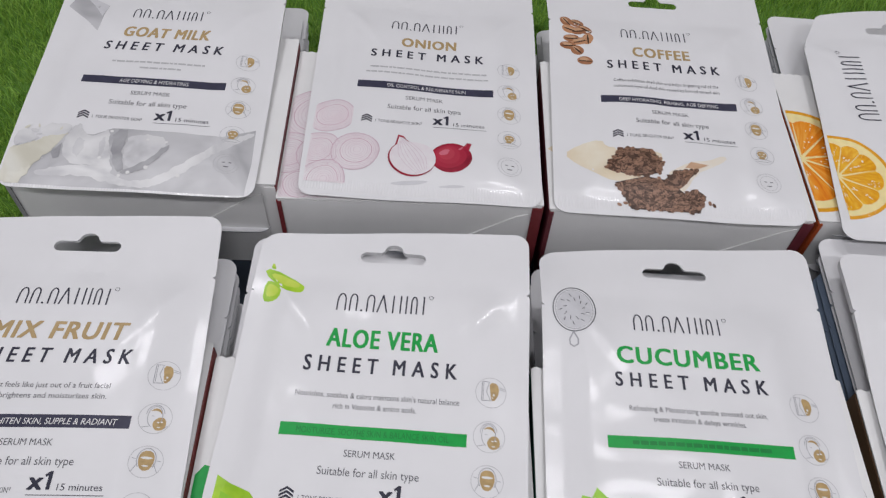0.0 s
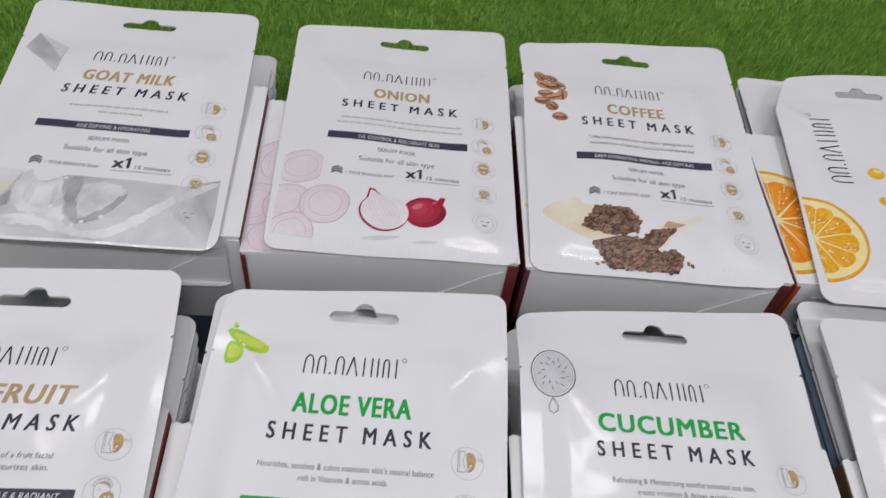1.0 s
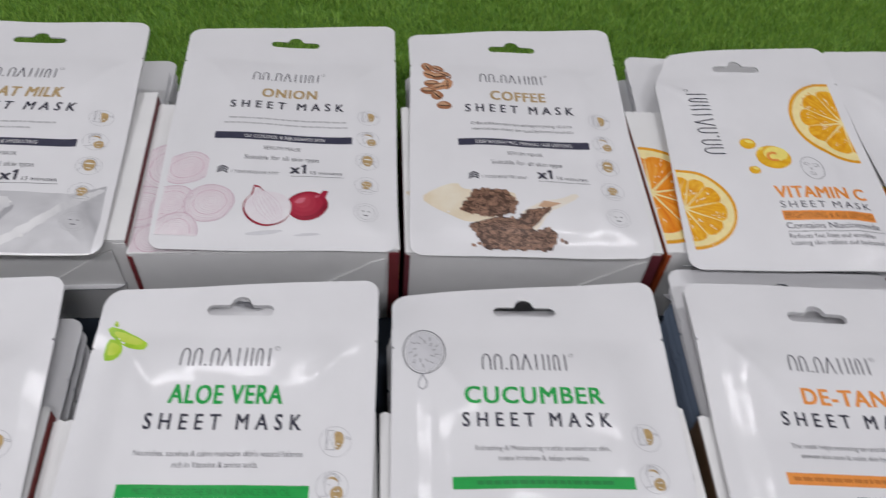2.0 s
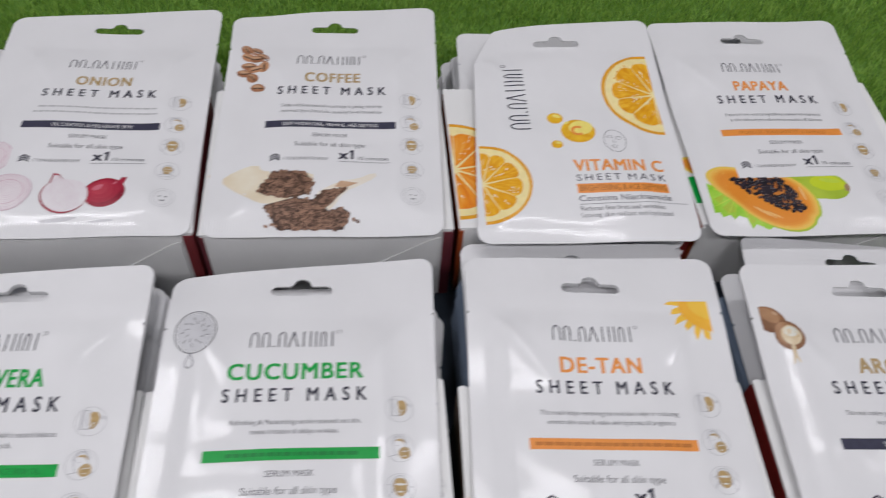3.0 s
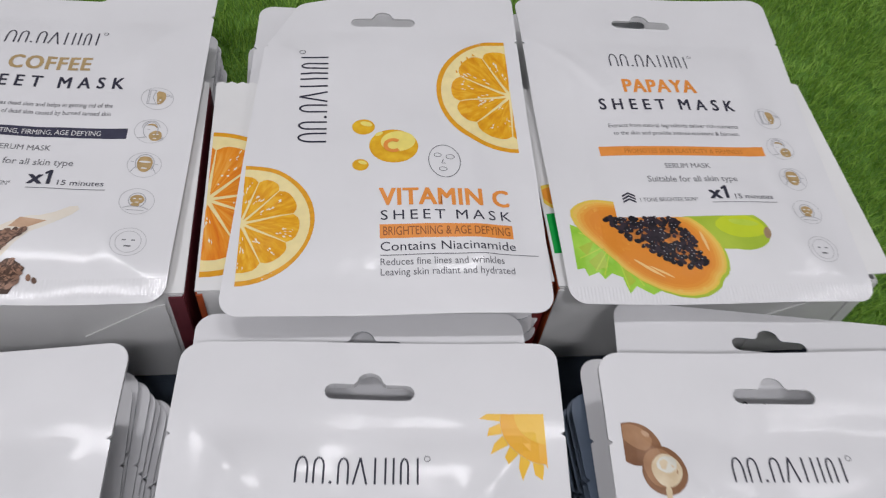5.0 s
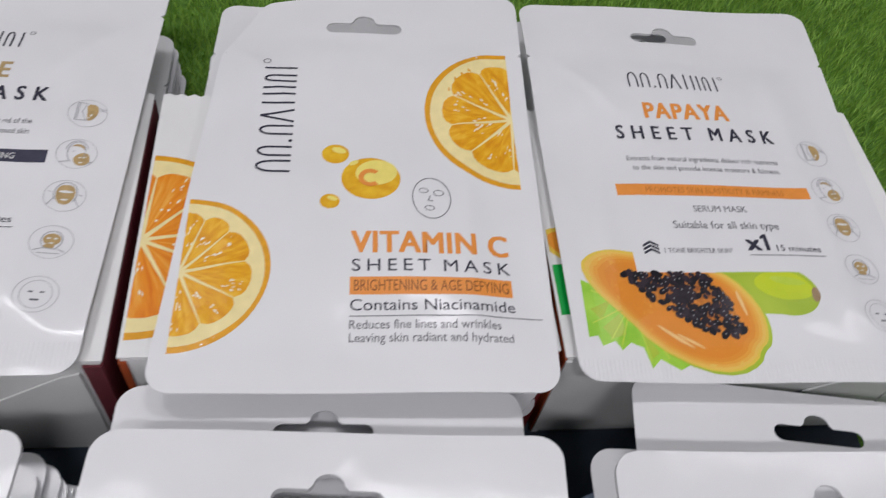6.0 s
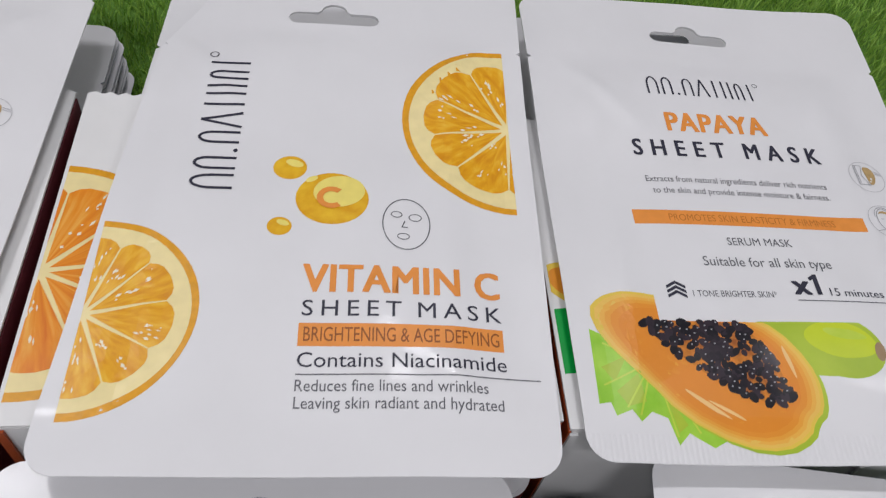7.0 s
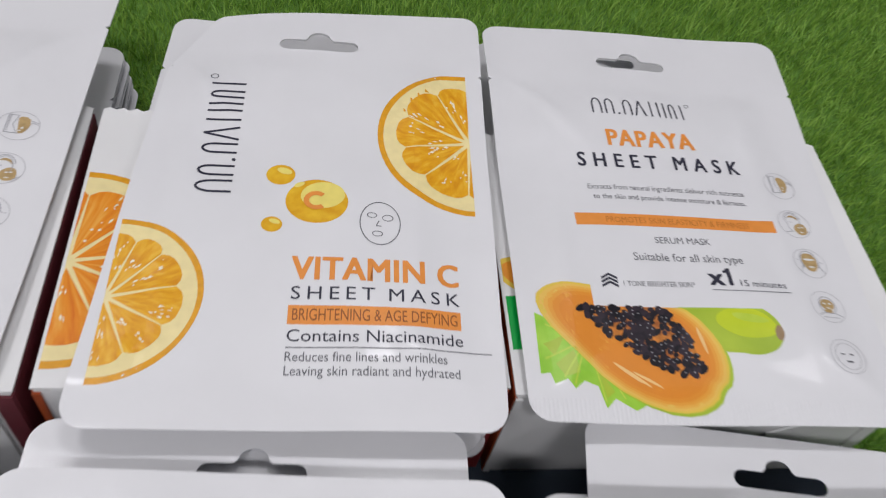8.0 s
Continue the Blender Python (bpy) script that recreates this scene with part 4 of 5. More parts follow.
def cucumber_pictures(p):
    c = (-46.2, 49.3)
    ob = p.ring("cucumber_slice", oval(*c, 9.4, 11.6, n=40), oval(*c, 8.9, 11.1, n=40), GREY_INK)
    p.ring("slice_line", oval(*c, 8.2, 10.4, n=36), oval(*c, 7.9, 10.1, n=36), PALE_INK, 2, ob)
    rnd, loops = random.Random(3), []
    for k in range(18):
        a = radians(20 * k)
        q = 5.2 if k % 2 else 3.4
        x, y = c[0] + q * math.cos(a), c[1] + 1.25 * q * math.sin(a)
        loops.append(line((x, y), (x + 1.6 * math.cos(a + 0.5), y + 1.9 * math.sin(a + 0.5)), 0.35))
    p.shape("seed_strokes", loops, GREY_INK, 2, ob, step=50)
    p.shape("pale_flesh", [oval(*c, 7.6, 9.8)], GHOST, 1, ob)
    p.ring("drop", [(-47, 38.5), (-44.8, 34), (-45, 31.6), (-47, 30.2), (-48.8, 31.6), (-49, 34)], [(-47, 37), (-45.5, 34), (-45.6, 32), (-47, 30.9), (-48.3, 32), (-48.4, 34)], PALE_INK, 2)
    p.shape("cucumber_leaf", [[(-49, -38), (-46.5, -32.5), (-43, -33.5), (-41, -29.5), (-37.5, -33), (-34, -34), (-36, -39), (-33, -44), (-38, -48), (-44, -46), (-48, -44)]], LEAF, 1)
    p.shape("cucumber_piece", [clip(oval(-40, -66, 17, 14, 20), -1, 0, 56)], LIME, 2)


def fruit_pictures(p):
    orange_slice(p, "orange_slice", -44, -66, 13, 0, 360, -1, 0, 56)
    p.shape("red_fruit", [oval(-18, -68, 9, 8, 20, wob=0.04, seed=3)], ONION_RED, 1)


def vitamin_print(p):
    orange_slice(p, "orange_slice", -54.7, -47.4, 27.2, 6, 360, -1, 0, 54.7, seed=2)
    orange_slice(p, "orange_slice", 54.0, 19.8, 32.2, 14, 360, 1, 0, 54.0, seed=7)
    p.badge(-9.4, 41.5, 24.0, 11.6, turn=True)
    for u, v, r in ((-9.2, -0.6, 4.6), (-10.5, -20.9, 3.2)):
        ob = p.shape("serum_drop", [oval(u, v, r, r * 0.92)], SERUM, 1)
        p.shape("serum_shine", [oval(u + r * 0.25, v + r * 0.35, r * 0.55, r * 0.28, -20)], SERUM_LIGHT, 2, ob)
    ob = p.shape("serum_drop", [oval(2.8, -11.0, 9.8, 8.8)], SERUM, 1)
    p.shape("serum_shine", [oval(4.6, -8.6, 7.0, 5.4, 10), oval(-3, -4.6, 1.8, 0.9, 30)], SERUM_LIGHT, 2, ob)
    turn_of = [radians(q) for q in range(50, 311, 20)]
    p.shape("letter", [[(2.6 + 4.0 * math.cos(q), -11.0 + 3.7 * math.sin(q)) for q in turn_of] + [(2.6 + 2.3 * math.cos(q), -11.0 + 2.1 * math.sin(q)) for q in reversed(turn_of)]], ORANGE, 5, ob)
    m = p.ring("mask_outline", oval(22.8, -18.4, 6.5, 8.6, n=32), oval(22.8, -18.4, 6.2, 8.3, n=32), GREY_INK)
    for u, v, rx, ry in ((20.2, -15.4, 1.6, 1.1), (25.2, -16.2, 1.8, 1.3), (22.0, -22.6, 1.7, 1.1)):
        p.ring("mask_opening", oval(u, v, rx, ry, n=16), oval(u, v, rx - 0.25, ry - 0.25, n=16), GREY_INK, 2, m)
    p.shape("mask_line", [line((22.4, -17.5), (21.6, -19.6), 0.3), line((21.6, -19.6), (23.2, -19.6), 0.3)], GREY_INK, 2, m)
    p.letter("title_letter", "VITAMIN C", -3.2, 46.6, -40.4, 8.0, ORANGE, bold=0.028, spread=1.06)
    p.letter("subtitle", "SHEET MASK", -3.0, 46.9, -47.2, 4.4, INK, spread=1.4)
    band = p.shape("band", [rect(-3.5, 46.9, -55.3, -49.2)], ORANGE, 1)
    p.letter("band_text", "BRIGHTENING & AGE DEFYING", -2.2, 45.8, -54.0, 3.8, BROWN_INK, 2, parent=band)
    p.letter("small_text", "Contains Niacinamide", -3.3, 47.2, -60.6, 3.8, INK)
    p.shape("rule", [rect(-3.4, 55.6, -62.6, -62.3)], GREY_INK, 2)
    p.letter("small_text", "Reduces fine lines and wrinkles", -3.4, 42.2, -66.6, 2.9, GREY_INK)
    p.letter("small_text", "Leaving skin radiant and hydrated", -3.4, 45.8, -70.8, 2.9, GREY_INK)


DESIGNS = {
    "goat": dict(stretch=-0.05, title="GOAT MILK", span=(-22.5, 22.5), ink=GOLD, shear=0.18, lines=[("", -24, 25), ("", -9, 12)], band=NAVY, band_text="AGE DEFYING & HYDRATING", band_span=(-17, 18), band_ink=WHITE_INK, seed=1, pictures=goat_pictures, label="white goat milk pouch, grey milk splash, on its box", lift=1.9, slot=1.2, pose=(-0.0634, 0.3889, 0.0829, 0.0064, -0.0435, 0.0187)),
    "onion": dict(stretch=-0.06, title="ONION", span=(-14.4, 15.6), ink=GOLD, lines=[("", -30, 33), ("", -32, 34)], band=NAVY, band_text="OIL CONTROL & REJUVENATE SKIN", band_span=(-20, 22), band_ink=WHITE_INK, seed=2, pictures=onion_pictures, label="white onion sheet mask pouch with red onions, lying on its box", lift=0.0, slot=3.5, pose=(0.0748, 0.4099, 0.0489, -0.0004, -0.0305, 0.0032)),
    "coffee": dict(title="COFFEE", span=(-15.6, 16.0), ink=GOLD, lines=[("Coffee exfoliates dead skin and helps in getting rid of the", -28, 29), ("outermost layer of dead skin caused by burned tanned skin", -28, 29)], band=NAVY, band_text="DEEP HYDRATING, FIRMING, AGE DEFYING", band_span=(-26, 27), band_ink=WHITE_INK, seed=3, pictures=coffee_pictures, label="white coffee sheet mask pouch with brown beans, lying on its box", lift=0.7, slot=2.3, pose=(0.2047, 0.4154, 0.0312, -0.0001, 0.009, 0.0187)),
    "papaya": dict(title="PAPAYA", span=(-17.6, 15.8), ink=ORANGE, lines=[("Extracts from natural ingredients deliver rich nutrients", -29, 29.4), ("to the skin and provide intense moisture & fairness.", -27.6, 29)], band=ORANGE, band_text="PROMOTES SKIN ELASTICITY & FIRMNESS", band_span=(-25, 27), band_ink=MID_ORANGE, seed=4, pictures=papaya_pictures, label="white papaya sheet mask pouch with cut papaya, lying on its box", lift=1.6, slot=-0.2, pose=(0.4669, 0.4233, 0.0446, -0.0027, 0.0114, 0.0231)),
    "mix": dict(title="MIX FRUIT", span=(-27, 27.5), ink=GOLD, shear=0.18, lines=[("A glow that feels like just out of a fruit facial", -30, 26), ("nourishes, brightens and moisturizes skin.", -30, 25.6)], band=NAVY, band_text="WHITEN SKIN, SUPPLE & RADIANT", band_span=(-16, 32), band_ink=WHITE_INK, seed=5, pictures=fruit_pictures, label="white mix fruit pouch with gold title, on its box", lift=2.0, slot=-0.6, pose=(-0.0529, 0.2039, 0.0905, 0.0033, -0.0075, 0.0228)),
    "aloe": dict(stretch=0.025, title="ALOE VERA", span=(-22.6, 22.6), ink=GREEN, lines=[("Nourishes, soothes & calms maintains skin's natural balance", -32, 33), ("rich in Vitamins & amino acids.", -16.4, 16.4)], band=GREEN, band_text="MOISTURIZE, SOOTHE SKIN & BALANCE SKIN OIL", band_span=(-29, 30), band_ink=MID_GREEN, seed=6, pictures=aloe_pictures, label="white aloe vera pouch with green title, on its box", lift=3.6, slot=-2.2, pose=(0.0746, 0.2135, 0.0165, 0.0009, 0.023, 0.0493)),
    "cuc": dict(title="CUCUMBER", span=(-29.2, 29.4), ink=GREEN, lines=[("Refreshing & Moisturizing soothe stressed out skin,", -26, 29), ("treats irritation & delays wrinkles.", -17, 20)], band=GREEN, band_text="", band_span=(-26, 28), band_ink=MID_GREEN, seed=7, pictures=cucumber_pictures, label="white cucumber pouch with green title, on its box", lift=1.7, slot=0.6, pose=(0.2017, 0.2218, 0.0322, -0.0003, -0.0037, -0.0099)),
    "detan": dict(title="DE-TAN", span=(-18.6, 18.2), ink=ORANGE, lines=[("This mask helps removing tan and also helps in reducing", -30, 31), ("uneven skin tone & make skin hydrates & brightens.", -27, 29)], band=ORANGE, band_text="", band_span=(-33, 34), band_ink=MID_ORANGE, seed=8, pictures=sun_pictures, label="white de-tan sheet mask pouch with yellow suns, lying on its box", lift=3.6, slot=-0.6, pose=(0.3373, 0.2273, -0.0117, -0.0005, 0.0125, -0.0307)),
    "argan": dict(title="ARGAN", span=(-15.0, 17.8), ink=GOLD, lines=[("This mask makes your skin smooth and moist. In addition it", -29, 30), ("increases the resilience of the skin.", -16, 20)], band=NAVY, band_text="WHITENING & MOISTURIZING", band_span=(-17, 20), band_ink=WHITE_INK, seed=9, pictures=argan_pictures, label="white argan sheet mask pouch with brown nuts, lying on its box", lift=1.6, slot=-1.3, pose=(0.4732, 0.2283, -0.0015, -0.0007, -0.0092, 0.0151)),
}
# corners: upper left, upper right, lower left, lower right
CORNERS = {
    "goat": ((-63.1, 86.5), (58.2, 91.2), (-57.5, -81.5), (60.6, -80.4)),
    "onion": ((-62.6, 84.7), (60.0, 98.4), (-57.0, -87.2), (61.3, -84.2)),
    "coffee": ((-63.2, 86.9), (62.6, 96.6), (-61.9, -86.6), (60.8, -86.0)),
    "papaya": ((-59.6, 90.1), (66.5, 91.0), (-59.6, -83.2), (60.0, -84.5)),
    "mix": ((-60, 84.5), (56.0, 88.8), (-60, -87), (61.3, -87)),
    "aloe": ((-58.4, 78.2), (59.3, 86.4), (-59.5, -87), (61.3, -87)),
    "cuc": ((-60.6, 81.2), (62.6, 91.0), (-59.5, -87), (61.3, -87)),
    "detan": ((-61.4, 87.3), (62.4, 90.2), (-59.5, -87), (61.3, -87)),
    "argan": ((-59.6, 83.8), (68.4, 88.7), (-59.5, -87), (61.3, -87)),
    "vc": ((-41.0, 79.0), (60.9, 86.2), (-59.6, -86.4), (59.2, -85.8)),
}
BENDS = {"vc": ((-62, 80, 34, -7.0),), "onion": ((-60, 88, 30, -1.5),), "coffee": ((-60, 88, 30, -1.5),), "papaya": ((-20, 95, 30, -1.0),), "cuc": ((-64, 90, 24, -4.5),), "goat": ((-50, 60, 22, -1.5),)}


def tilted(x, y, th, z, tx, ty):
    """A plane's pose from its place, its turn and its two slopes."""
    c, s = math.cos(th), math.sin(th)
    a, b = Vector((c, s, tx)).normalized(), Vector((-s, c, ty))
    n = a.cross(b).normalized()
    b = n.cross(a)
    m = Matrix((a, b, n)).transposed().to_4x4()
    m.translation = (x, y, z)
    return m


def rest_height(m, w=0.052, l0=-0.08, l1=0.02):
    return min((m @ Vector((u, v, 0))).z for u in (-w, w) for v in (l0, l1))


PANEL = {}


def top_pouch(key):
    d = DESIGNS[key]
    x, y, th, dz, tx, ty = d["pose"]
    m = tilted(x - 0.0118 * -math.sin(th) * -1, y + 0.0118 * math.cos(th), th, 0.075 + dz + 0.0118 * ty - 0.0041, tx, ty)
    thing = tagged(new("sheet_mask_pouch"), d["label"], "sheet mask", "pouches on the boxes")
    thing.matrix_world = m
    surf = surface(-59.5, 61.3, -86.8, 88.0, d["seed"], bends=BENDS.get(key, ()), lift=d["lift"])
    part("film", film_mesh(warp(pouch_outline(-59.5, 61.3, -86.8, 88.0, 55.6), -59.5, 61.3, -86.8, 88.0, CORNERS[key]), slot_loop(0.1, 71.0 + d["slot"]), surf), thing, "satin white plastic film")
    p = Print(thing, surf, d.get("stretch", 0.0))
    standard_print(p, d)
    d["pictures"](p)
    PANEL[key] = rest_height(m) - 0.0004


def vitamin_pouch():
    m = tilted(0.3419, 0.4281, 0.0363, 0.0713, 0.0081, 0.0477)
    thing = tagged(new("sheet_mask_pouch"), "white vitamin C pouch with orange slices, on its box", "sheet mask", "pouches on the boxes")
    thing.matrix_world = m
    surf = surface(-58.7, 58.7, -87.4, 87.4, 10, puff=2.2, bends=BENDS.get("vc", ()), lift=1.6)
    part("film", film_mesh(warp(pouch_outline(-58.7, 58.7, -87.4, 87.4, 53.0), -58.7, 58.7, -87.4, 87.4, CORNERS["vc"], 2.2), slot_loop(0.0, 63.1), surf, mat=FILM_PLAIN), thing, "satin white plastic film")
    vitamin_print(Print(thing, surf))
    PANEL["vc"] = rest_height(m) - 0.0004


for key in DESIGNS:
    top_pouch(key)
vitamin_pouch()

# ---- display boxes, each lying on its back with its pouches inside ----
W, L, T, GROUND = 0.1300, 0.107, 0.0007, 0.010
BOXES = {
    "goat": ((-0.119, 0.325), 5.0, MAROON, (GREY_CARD, CARD), (0, -0.008, 0.6)),
    "onion": ((0.011, 0.332), 4.8, MAROON, (MAROON, MAROON), (0.001, -0.002, -0.5)),
    "coffee": ((0.1432, 0.341), 3.4, DARK_BROWN, (DARK_BROWN, DARK_BROWN), (0.002, -0.002, 0.6)),
    "vc": ((0.276, 0.351), 3.8, RUST, (RUST, RED), (0.004, -0.007, -3.0)),
    "papaya": ((0.4075, 0.358), 3.5, RUST, (CARD, CARD), (-0.001, -0.003, 0.5)),
    "mix": ((-0.117, 0.131), 4.8, RED, (RED, RED), (0.008, -0.021, 0.2)),
    "aloe": ((0.013, 0.138), 4.5, TEAL, (TEAL, TEAL), (-0.002, -0.001, -0.5)),
    "cuc": ((0.1425, 0.146), 3.5, TEAL, (TEAL, TEAL), (0.001, -0.002, 1.2)),
    "detan": ((0.2755, 0.151), 1.6, TAN, (TAN, TAN), (0.0, 0.018, 0.0)),
    "argan": ((0.411, 0.156), 1.0, RED, (RED, RED), (0.007, 0.018, -5.5)),
}


def flat_pouch_mesh(seed, slot=70, face=None):
    surf = surface(-58.5, 58.5, -86.8, 86.8, seed, puff=1.2, sway=0.5)
    me = film_mesh(pouch_outline(-58.5, 58.5, -86.8, 86.8, 55.0), slot_loop(0, slot, rise=4.2 if slot < 75 else 2.0), surf, 6.0, face or BLUE_GREY, FILM_PLAIN)
    if face:
        me.materials[0] = face
    return me, surf


STACK_MESHES = [flat_pouch_mesh(s) for s in (21, 22, 23)]
SLATE_MESHES = [flat_pouch_mesh(s, face=SLATE) for s in (31, 32, 33)]
LOW_SLOT = flat_pouch_mesh(24, 79)
HIGH_SLOT = flat_pouch_mesh(25, 72.5)
FAR_SLOT = flat_pouch_mesh(26, 48)


def panel_print(key, p):
    """What shows of the print on the box's front panel beside the pouch on it."""
    w = W * 1000
    if key == "vc":
        orange_slice(p, "orange_slice", 1.0, 41.5, 36, 10, 360, -1, 0, -1.0, tones=HOT_TONES, seed=11)
    elif key == "onion":
        for k, (cx, cy, r) in enumerate(((14, 58, 19), (2, 30, 14), (20, 30, 14), (10, 9, 13), (30, 4, 12))):
            onion_ring(p, cx, cy, r, [(-1, 0, -0.8), (0, -1, -0.8)], k + 3, 1 + k % 3)
        p.shape("mirror_smudge", [oval(52, 5, 9, 2.0, 5, wob=0.05, seed=2)], ONION_SHINE, 1)
        p.shape("mirror_smudge", [oval(83, 6, 7, 1.6, 5, wob=0.05, seed=2)], GREY_INK, 1)
    elif key == "coffee":
        p.shape("scoop", [[(1, 40), (8, 46), (20, 52), (22, 40), (8, 34)]], SCOOP, 1)
    elif key == "papaya":
        p.shape("leaf", [[(1, 15), (14, 16), (14, 36), (1, 34.5)]], GREEN, 1)
        p.shape("cut_papaya", [clip(oval(10, 42, 12, 7, -25), -1, 0, -1)], PAPAYA_RIM, 2)
        p.shape("flesh", [clip(oval(10, 42, 10, 5.4, -25), -1, 0, -1.2)], PAPAYA_FLESH, 3)
    elif key == "aloe":
        p.shape("aloe_leaf", [[(1, 20), (9, 26), (9, 60), (4, 61), (1, 57)]], GREEN, 1)
    elif key == "detan":
        core, rays = sun_loops(10, 38, 16, 9, 16, [(-1, 0, -1)], 5)
        p.shape("sun", core + rays, SUN, 1)
    elif key == "goat":
        p.shape("cream_field", [rect(1, w - 14, 1, 20)], CREAM, 1)
    if key in ("cuc", "detan"):
        for k, v in enumerate((94, 76, 58, 40)):
            icon(p, w - 8.5, v, 5.6, k)


# some pouches in a box lean out of its mouth in a fan: first lean in degrees, change from one to the next, first and last of them
SPLAYED = {"cuc": (-7.0, 0.8, 4, 10), "argan": (8.0, -0.6, 2, 10), "vc": (-3.5, 0.3, 9, 11), "aloe": (-4.0, 0.5, 6, 9), "detan": (2.0, -0.2, 3, 10)}
# boxes whose stacked pouches, all but the top two, are slate blue
SLATE_STACKS = ("argan", "detan", "papaya")


def display_box(key):
    (x, y), turn, side, strip, more = BOXES[key]
    top = PANEL[key]
    height = top - GROUND
    word = {"goat": "goat milk", "vc": "vitamin C", "mix": "mix fruit", "aloe": "aloe vera", "cuc": "cucumber", "detan": "de-tan"}.get(key, key)
    thing = tagged(new("display_box"), f"white card {word} display box lying open on turf", "box", "display boxes")
    thing.matrix_world = pose(x, y, GROUND, 0, 0, turn)
    rnd = random.Random(key)
    # front panel, turned up, with a torn perforated edge
    edge, n = [], 60
    wide = W * 1000 + (3.2 if key == "papaya" else 0.0)
    for k in range(n + 1):
        edge.append((wide * (1 - k / n), L * 1000 + (1.1 if k % 2 else 0.0) + rnd.uniform(-0.2, 0.2)))
    v, f = tess([(0, 0), (wide, 0)] + edge, step=12)
    k = len(v)
    flare = 0.004 if key == "papaya" else 0.0
    sag = lambda u, w: -0.0006 * math.sin(math.pi * u / (W * 1000)) * (w / (L * 1000)) + flare * (u / (W * 1000)) ** 3
    verts = [(a * 0.001, b * 0.001, height + sag(a, b)) for a, b in v] + [(a * 0.001, b * 0.001, height - T + sag(a, b)) for a, b in v]
    seen = {(a, b) for t in f for a, b in zip(t, t[1:] + t[:1])}
    faces = f + [[i + k for i in reversed(t)] for t in f] + [[b, a, a + k, b + k] for a, b in seen if (b, a) not in seen]
    panel = part("front_panel", mesh_of("front_panel", verts, faces, CARD), thing)
    part("back_panel", box_mesh("back_panel", 0, W, 0, L, 0, T, CARD_IN), thing)
    for name, x0 in (("side_panel", 0.0), ("side_panel", W - T)):
        part(name, box_mesh(name, x0, x0 + T, 0.0, L - 0.0005, T + 0.0002, height - T - 0.0012, CARD if key == "papaya" and x0 > 0.01 else side), thing, "coloured card side")
    part("base_panel", box_mesh("base_panel", T, W - T, 0.0, T, T, height - T - 0.0005, CARD), thing)
    # coloured side flaps folded round onto the base, and the tucked flap's edge
    for x0, x1, ink in ((0.0003, 0.0024, strip[0]), (W - 0.0055, W - 0.0003, strip[1])):
        part("corner_flap", box_mesh("corner_flap", x0, x1, -0.0008, -0.0001, 0.001, height - 0.002, ink), thing, "coloured card flap")
    v = [(0.9 * W, height * 0.86), (0.7 * W, height * 0.55), (0.72 * W, height * 0.02), (0.945 * W, height * 0.02), (0.945 * W, height * 0.9)]
    part("tuck_flap", mesh_of("tuck_flap", [(a, -0.0004, b) for a, b in v] + [(a, -0.0011, b) for a, b in v], [[0, 1, 2, 3, 4], [9, 8, 7, 6, 5]] + [[i, (i + 1) % 5, 5 + (i + 1) % 5, 5 + i] for i in range(5)], CARD), thing)
    panel_print(key, Print(panel, lambda u, w: height + sag(u, w)))
    # the pouches inside
    count = 13
    fill = 0.6 if key in ("goat", "onion", "coffee", "cuc") else 0.97 if key in ("vc", "detan", "argan", "papaya") else 1.0
    gap = (height * fill - 0.0078) / count
    for k in range(count):
        last = k == count - 1
        bluish = key in SLATE_STACKS and k < count - 2
        me, surf = (SLATE_MESHES if bluish else STACK_MESHES)[k % 3]
        if last and key in ("aloe", "mix", "papaya"):
            me, surf = LOW_SLOT
        elif last and key == "vc":
            me, surf = FAR_SLOT
        elif last and key in ("detan", "argan"):
            me, surf = HIGH_SLOT
        ob = tagged(new("sheet_mask_pouch"), f"slate-backed {word} pouch stacked face down in its box" if bluish else f"plain white {word} pouch stacked inside its box", "sheet mask", f"pouches in the {word} box")
        film = part("film", me, ob)
        dx, dy, a = rnd.uniform(-0.0022, 0.0022), rnd.uniform(-0.0015, 0.004), rnd.uniform(-0.8, 0.8)
        if key in SPLAYED and SPLAYED[key][2] <= k <= SPLAYED[key][3]:
            lean, change, first, _ = SPLAYED[key]
            a = lean + change * (k - first) + rnd.uniform(-0.3, 0.3)
            dx = -0.035 * radians(a)
        if key == "mix":
            dx, dy = dx + 0.006, dy - 0.024
        if key == "argan" and k < count - 2:
            dx, dy = dx + 0.002, dy - 0.011
        if key == "vc" and k >= 5:
            dx, dy = dx + 0.004, dy - 0.010
        if key == "detan" and k == count - 2:
            dx, dy, a = more[0] + 0.001, more[1] - 0.0045, more[2] + 0.5
            me, surf = HIGH_SLOT
        if last:
            dx, dy, a = more[0], more[1], more[2]
        ob.matrix_world = pose(x, y, GROUND, 0, 0, turn) @ pose(W / 2 + dx, 0.0905 + dy, 0.0016 + gap * k, 0, 0, a)
        if last:
            p = Print(ob, surf)
            if key == "vc":
                p.badge(-9.4, 41.5, 24.0, 11.6, turn=True)
            else:
                p.badge(-21.2, 16.8, 40.2, 8.3)


for key in BOXES:
    display_box(key)

# ---- turf ----
tagged(new("turf_mat", box_mesh("turf_mat", -0.44, 0.94, -0.12, 0.88, 0.0, 0.003, TURF_BASE, 0.001)), "green artificial turf mat under the boxes", "artificial grass", kind="structure")


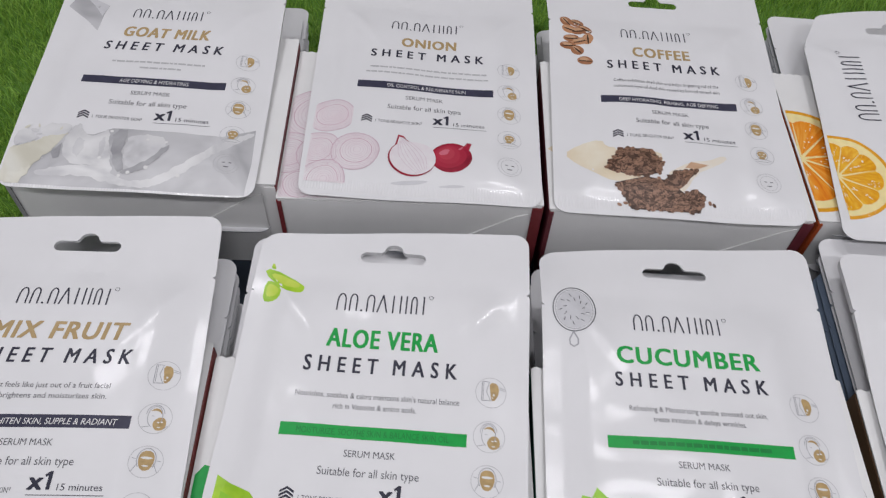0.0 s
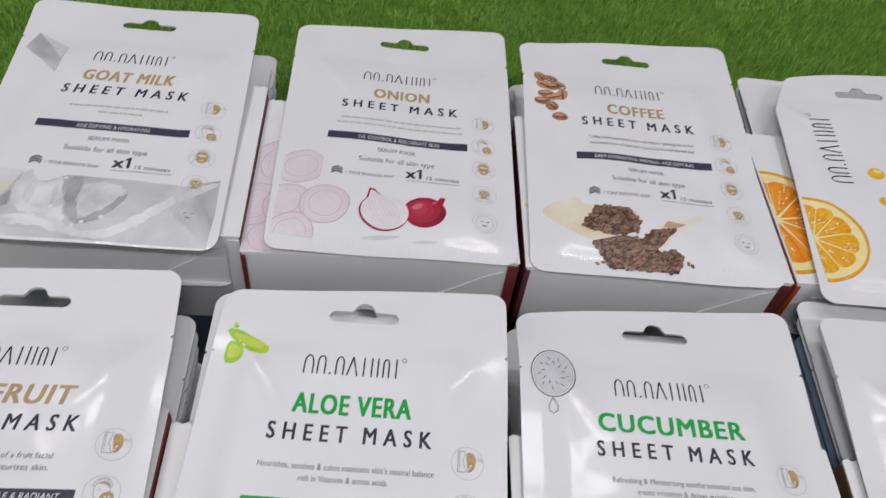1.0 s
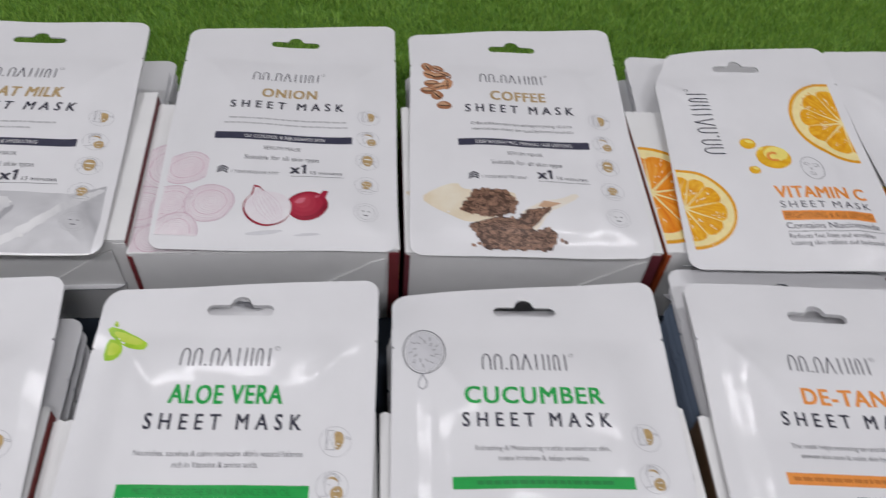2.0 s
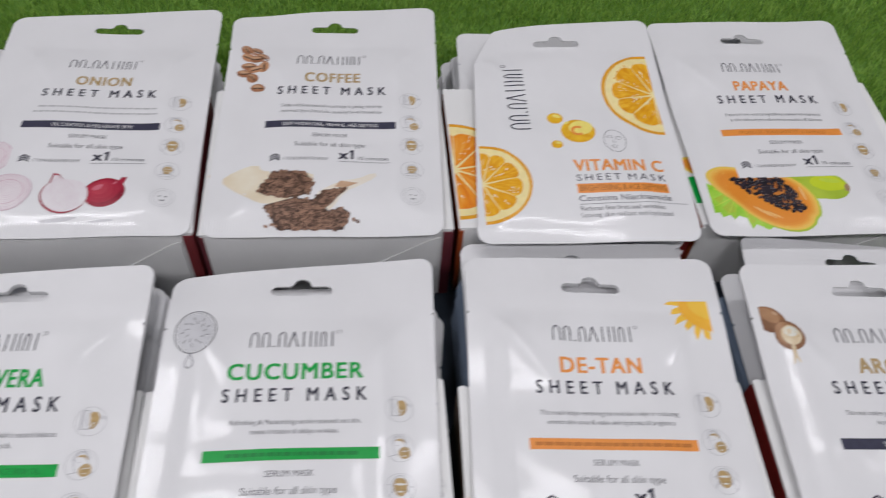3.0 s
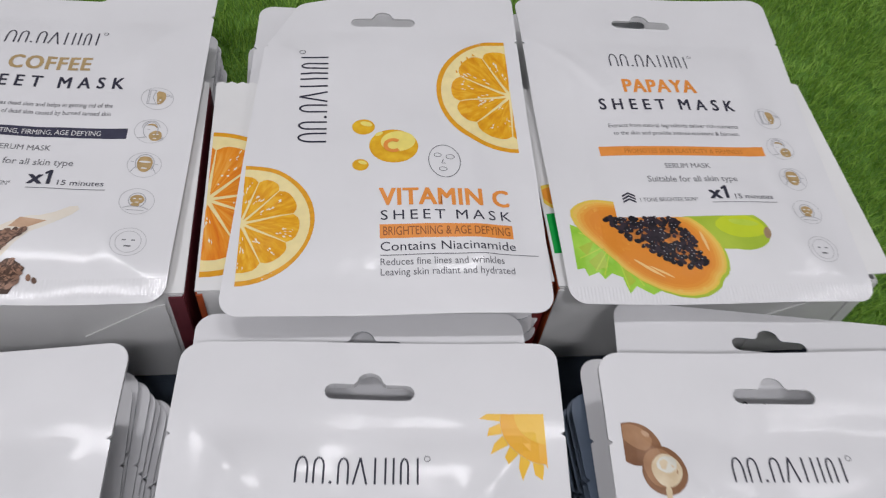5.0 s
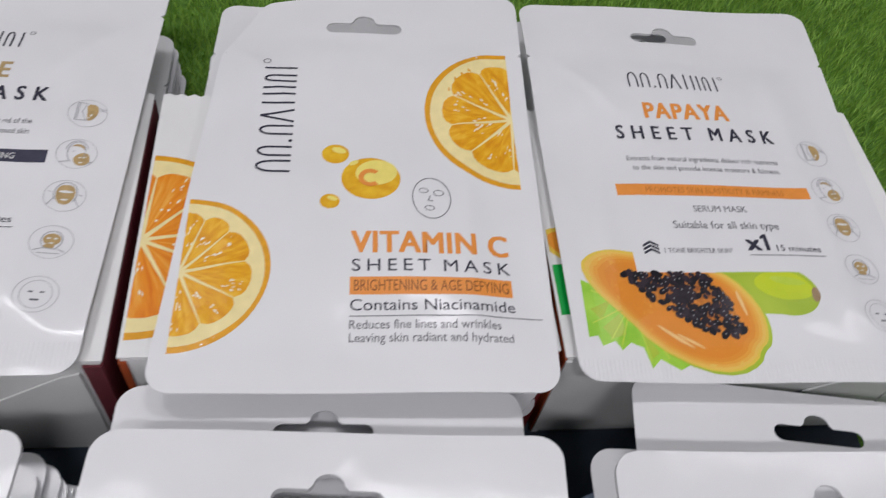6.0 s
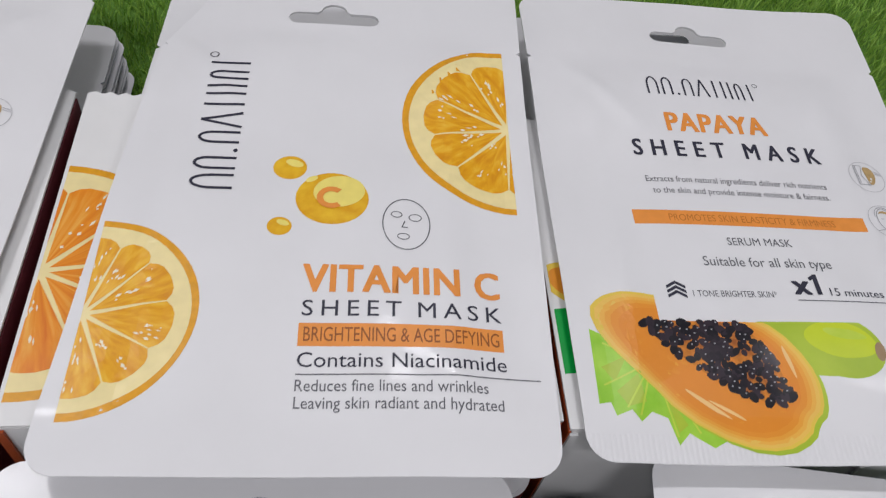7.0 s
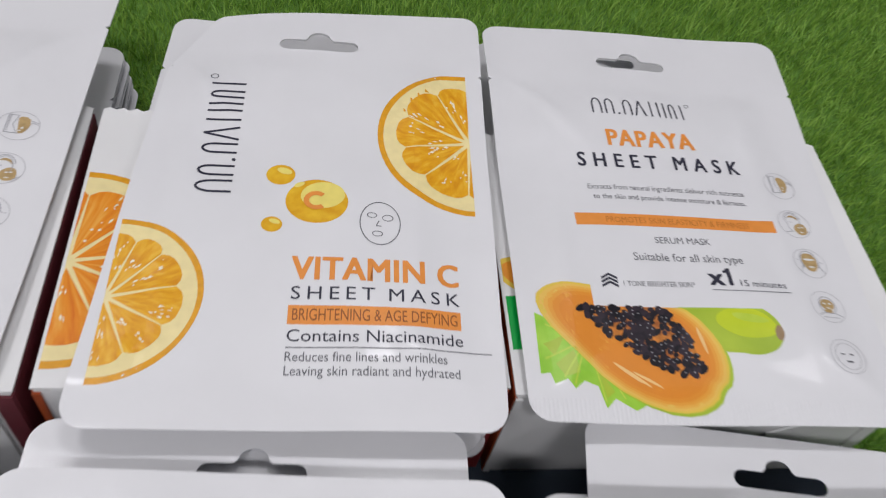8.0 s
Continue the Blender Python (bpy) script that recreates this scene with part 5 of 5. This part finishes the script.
def turf():
    rng = np.random.default_rng(3)
    n = 460000
    x, y = rng.uniform(-0.42, 0.92, n), rng.uniform(-0.10, 0.86, n)
    keep = np.ones(n, bool)
    for (bx, by), turn, *_ in BOXES.values():
        c, s = math.cos(radians(turn)), math.sin(radians(turn))
        u, v = c * (x - bx) + s * (y - by), -s * (x - bx) + c * (y - by)
        keep &= ~((u > -0.001) & (u < W + 0.001) & (v > -0.001) & (v < L))
    # no blades where the dark sheet replaces shaded ground
    keep &= ~((x > -0.14) & (x < 0.535) & (y < 0.352 + 0.055 * (x + 0.119)))
    x, y = x[keep], y[keep]
    n = len(x)
    clump = np.array([noise.noise((a * 38, b * 38, 1.0)) + 0.6 * noise.noise((a * 12, b * 12, 4.0)) for a, b in zip(x, y)])
    h = 0.0078 * (0.75 + 0.35 * rng.random(n)) * (1 + 0.28 * clump)
    yaw = rng.uniform(0, 2 * np.pi, n)
    lean = 0.0050 * rng.random(n) + 0.0012
    ldir = yaw + rng.normal(0, 0.5, n) + 2.5 * clump
    w = 0.00022 + 0.00022 * rng.random(n)
    px, py = np.cos(yaw) * w, np.sin(yaw) * w
    lx, ly = np.cos(ldir) * lean, np.sin(ldir) * lean
    z0 = 0.002
    pts = np.empty((n, 5, 3))
    pts[:, 0] = np.stack([x - px, y - py, np.full(n, z0)], 1)
    pts[:, 1] = np.stack([x + px, y + py, np.full(n, z0)], 1)
    pts[:, 2] = np.stack([x + 0.35 * lx + px * 0.8, y + 0.35 * ly + py * 0.8, z0 + 0.62 * h], 1)
    pts[:, 3] = np.stack([x + 0.35 * lx - px * 0.8, y + 0.35 * ly - py * 0.8, z0 + 0.62 * h], 1)
    pts[:, 4] = np.stack([x + lx, y + ly, z0 + h], 1)
    base = np.arange(n)[:, None] * 5
    loops = np.concatenate([base + [0, 1, 2, 3], base + [3, 2, 4]], 1).ravel()
    me = bpy.data.meshes.new("turf_blades")
    me.vertices.add(n * 5)
    me.vertices.foreach_set("co", pts.ravel())
    me.loops.add(n * 7)
    me.loops.foreach_set("vertex_index", loops)
    me.polygons.add(n * 2)
    starts = (np.arange(n)[:, None] * 7 + [0, 4]).ravel()
    me.polygons.foreach_set("loop_start", starts)
    me.update(calc_edges=True)
    me.materials.append(TURF)
    tagged(new("turf_blades", me), "short green artificial grass blades of the mat", "artificial grass", kind="stuff")


turf()
# dark sheet added as the shade around the front boxes, its far edge tucked under the back boxes
v = [(-0.14, -0.05), (0.535, -0.05), (0.535, 0.392), (-0.14, 0.352)]
me = mesh_of("shade_sheet", [(x, y, z) for z in (0.0035, 0.0098) for x, y in v], [[3, 2, 1, 0], [4, 5, 6, 7], [0, 1, 5, 4], [1, 2, 6, 5], [2, 3, 7, 6], [3, 0, 4, 7]], SHADE_NAVY)
tagged(new("shade_sheet", me), "dark navy sheet standing in for shade around the front boxes", "cloth", kind="structure")

# ---- the room that closes the place ----
X0, X1, Y0, Y1 = -2.2, 3.4, -1.9, 3.4
tagged(new("floor", box_mesh("floor", X0, X1, Y0, Y1, -0.06, -0.001, FLOOR)), "plain grey floor under the turf mat", "floor", kind="structure")
tagged(new("ceiling", box_mesh("ceiling", X0, X1, Y0, Y1, CEILING, CEILING + 0.08, PLASTER)), "plain white ceiling", "ceiling", kind="structure")
for name, a in (("wall_west", (X0 - 0.1, X0, Y0, Y1)), ("wall_east", (X1, X1 + 0.1, Y0, Y1)), ("wall_south", (X0, X1, Y0 - 0.1, Y0)), ("wall_north", (X0, X1, Y1, Y1 + 0.1))):
    tagged(new(name, box_mesh(name, *a, -0.06, CEILING, PLASTER)), "plain white wall", "wall", kind="structure")
# housings for both rows, the added fill lamps in front too
for lx, ly, _ in LAMPS:
    ob = tagged(new("unseen_fixture"), "unseen white housing of a ceiling lamp, front row added as fill", "ceiling light", "ceiling lights", "structure")
    ob.matrix_world = pose(lx, ly, CEILING)
    part("housing", box_mesh("housing", -0.6, 0.6, -0.17, 0.17, -0.07, 0.0, HOUSING, 0.01), ob)
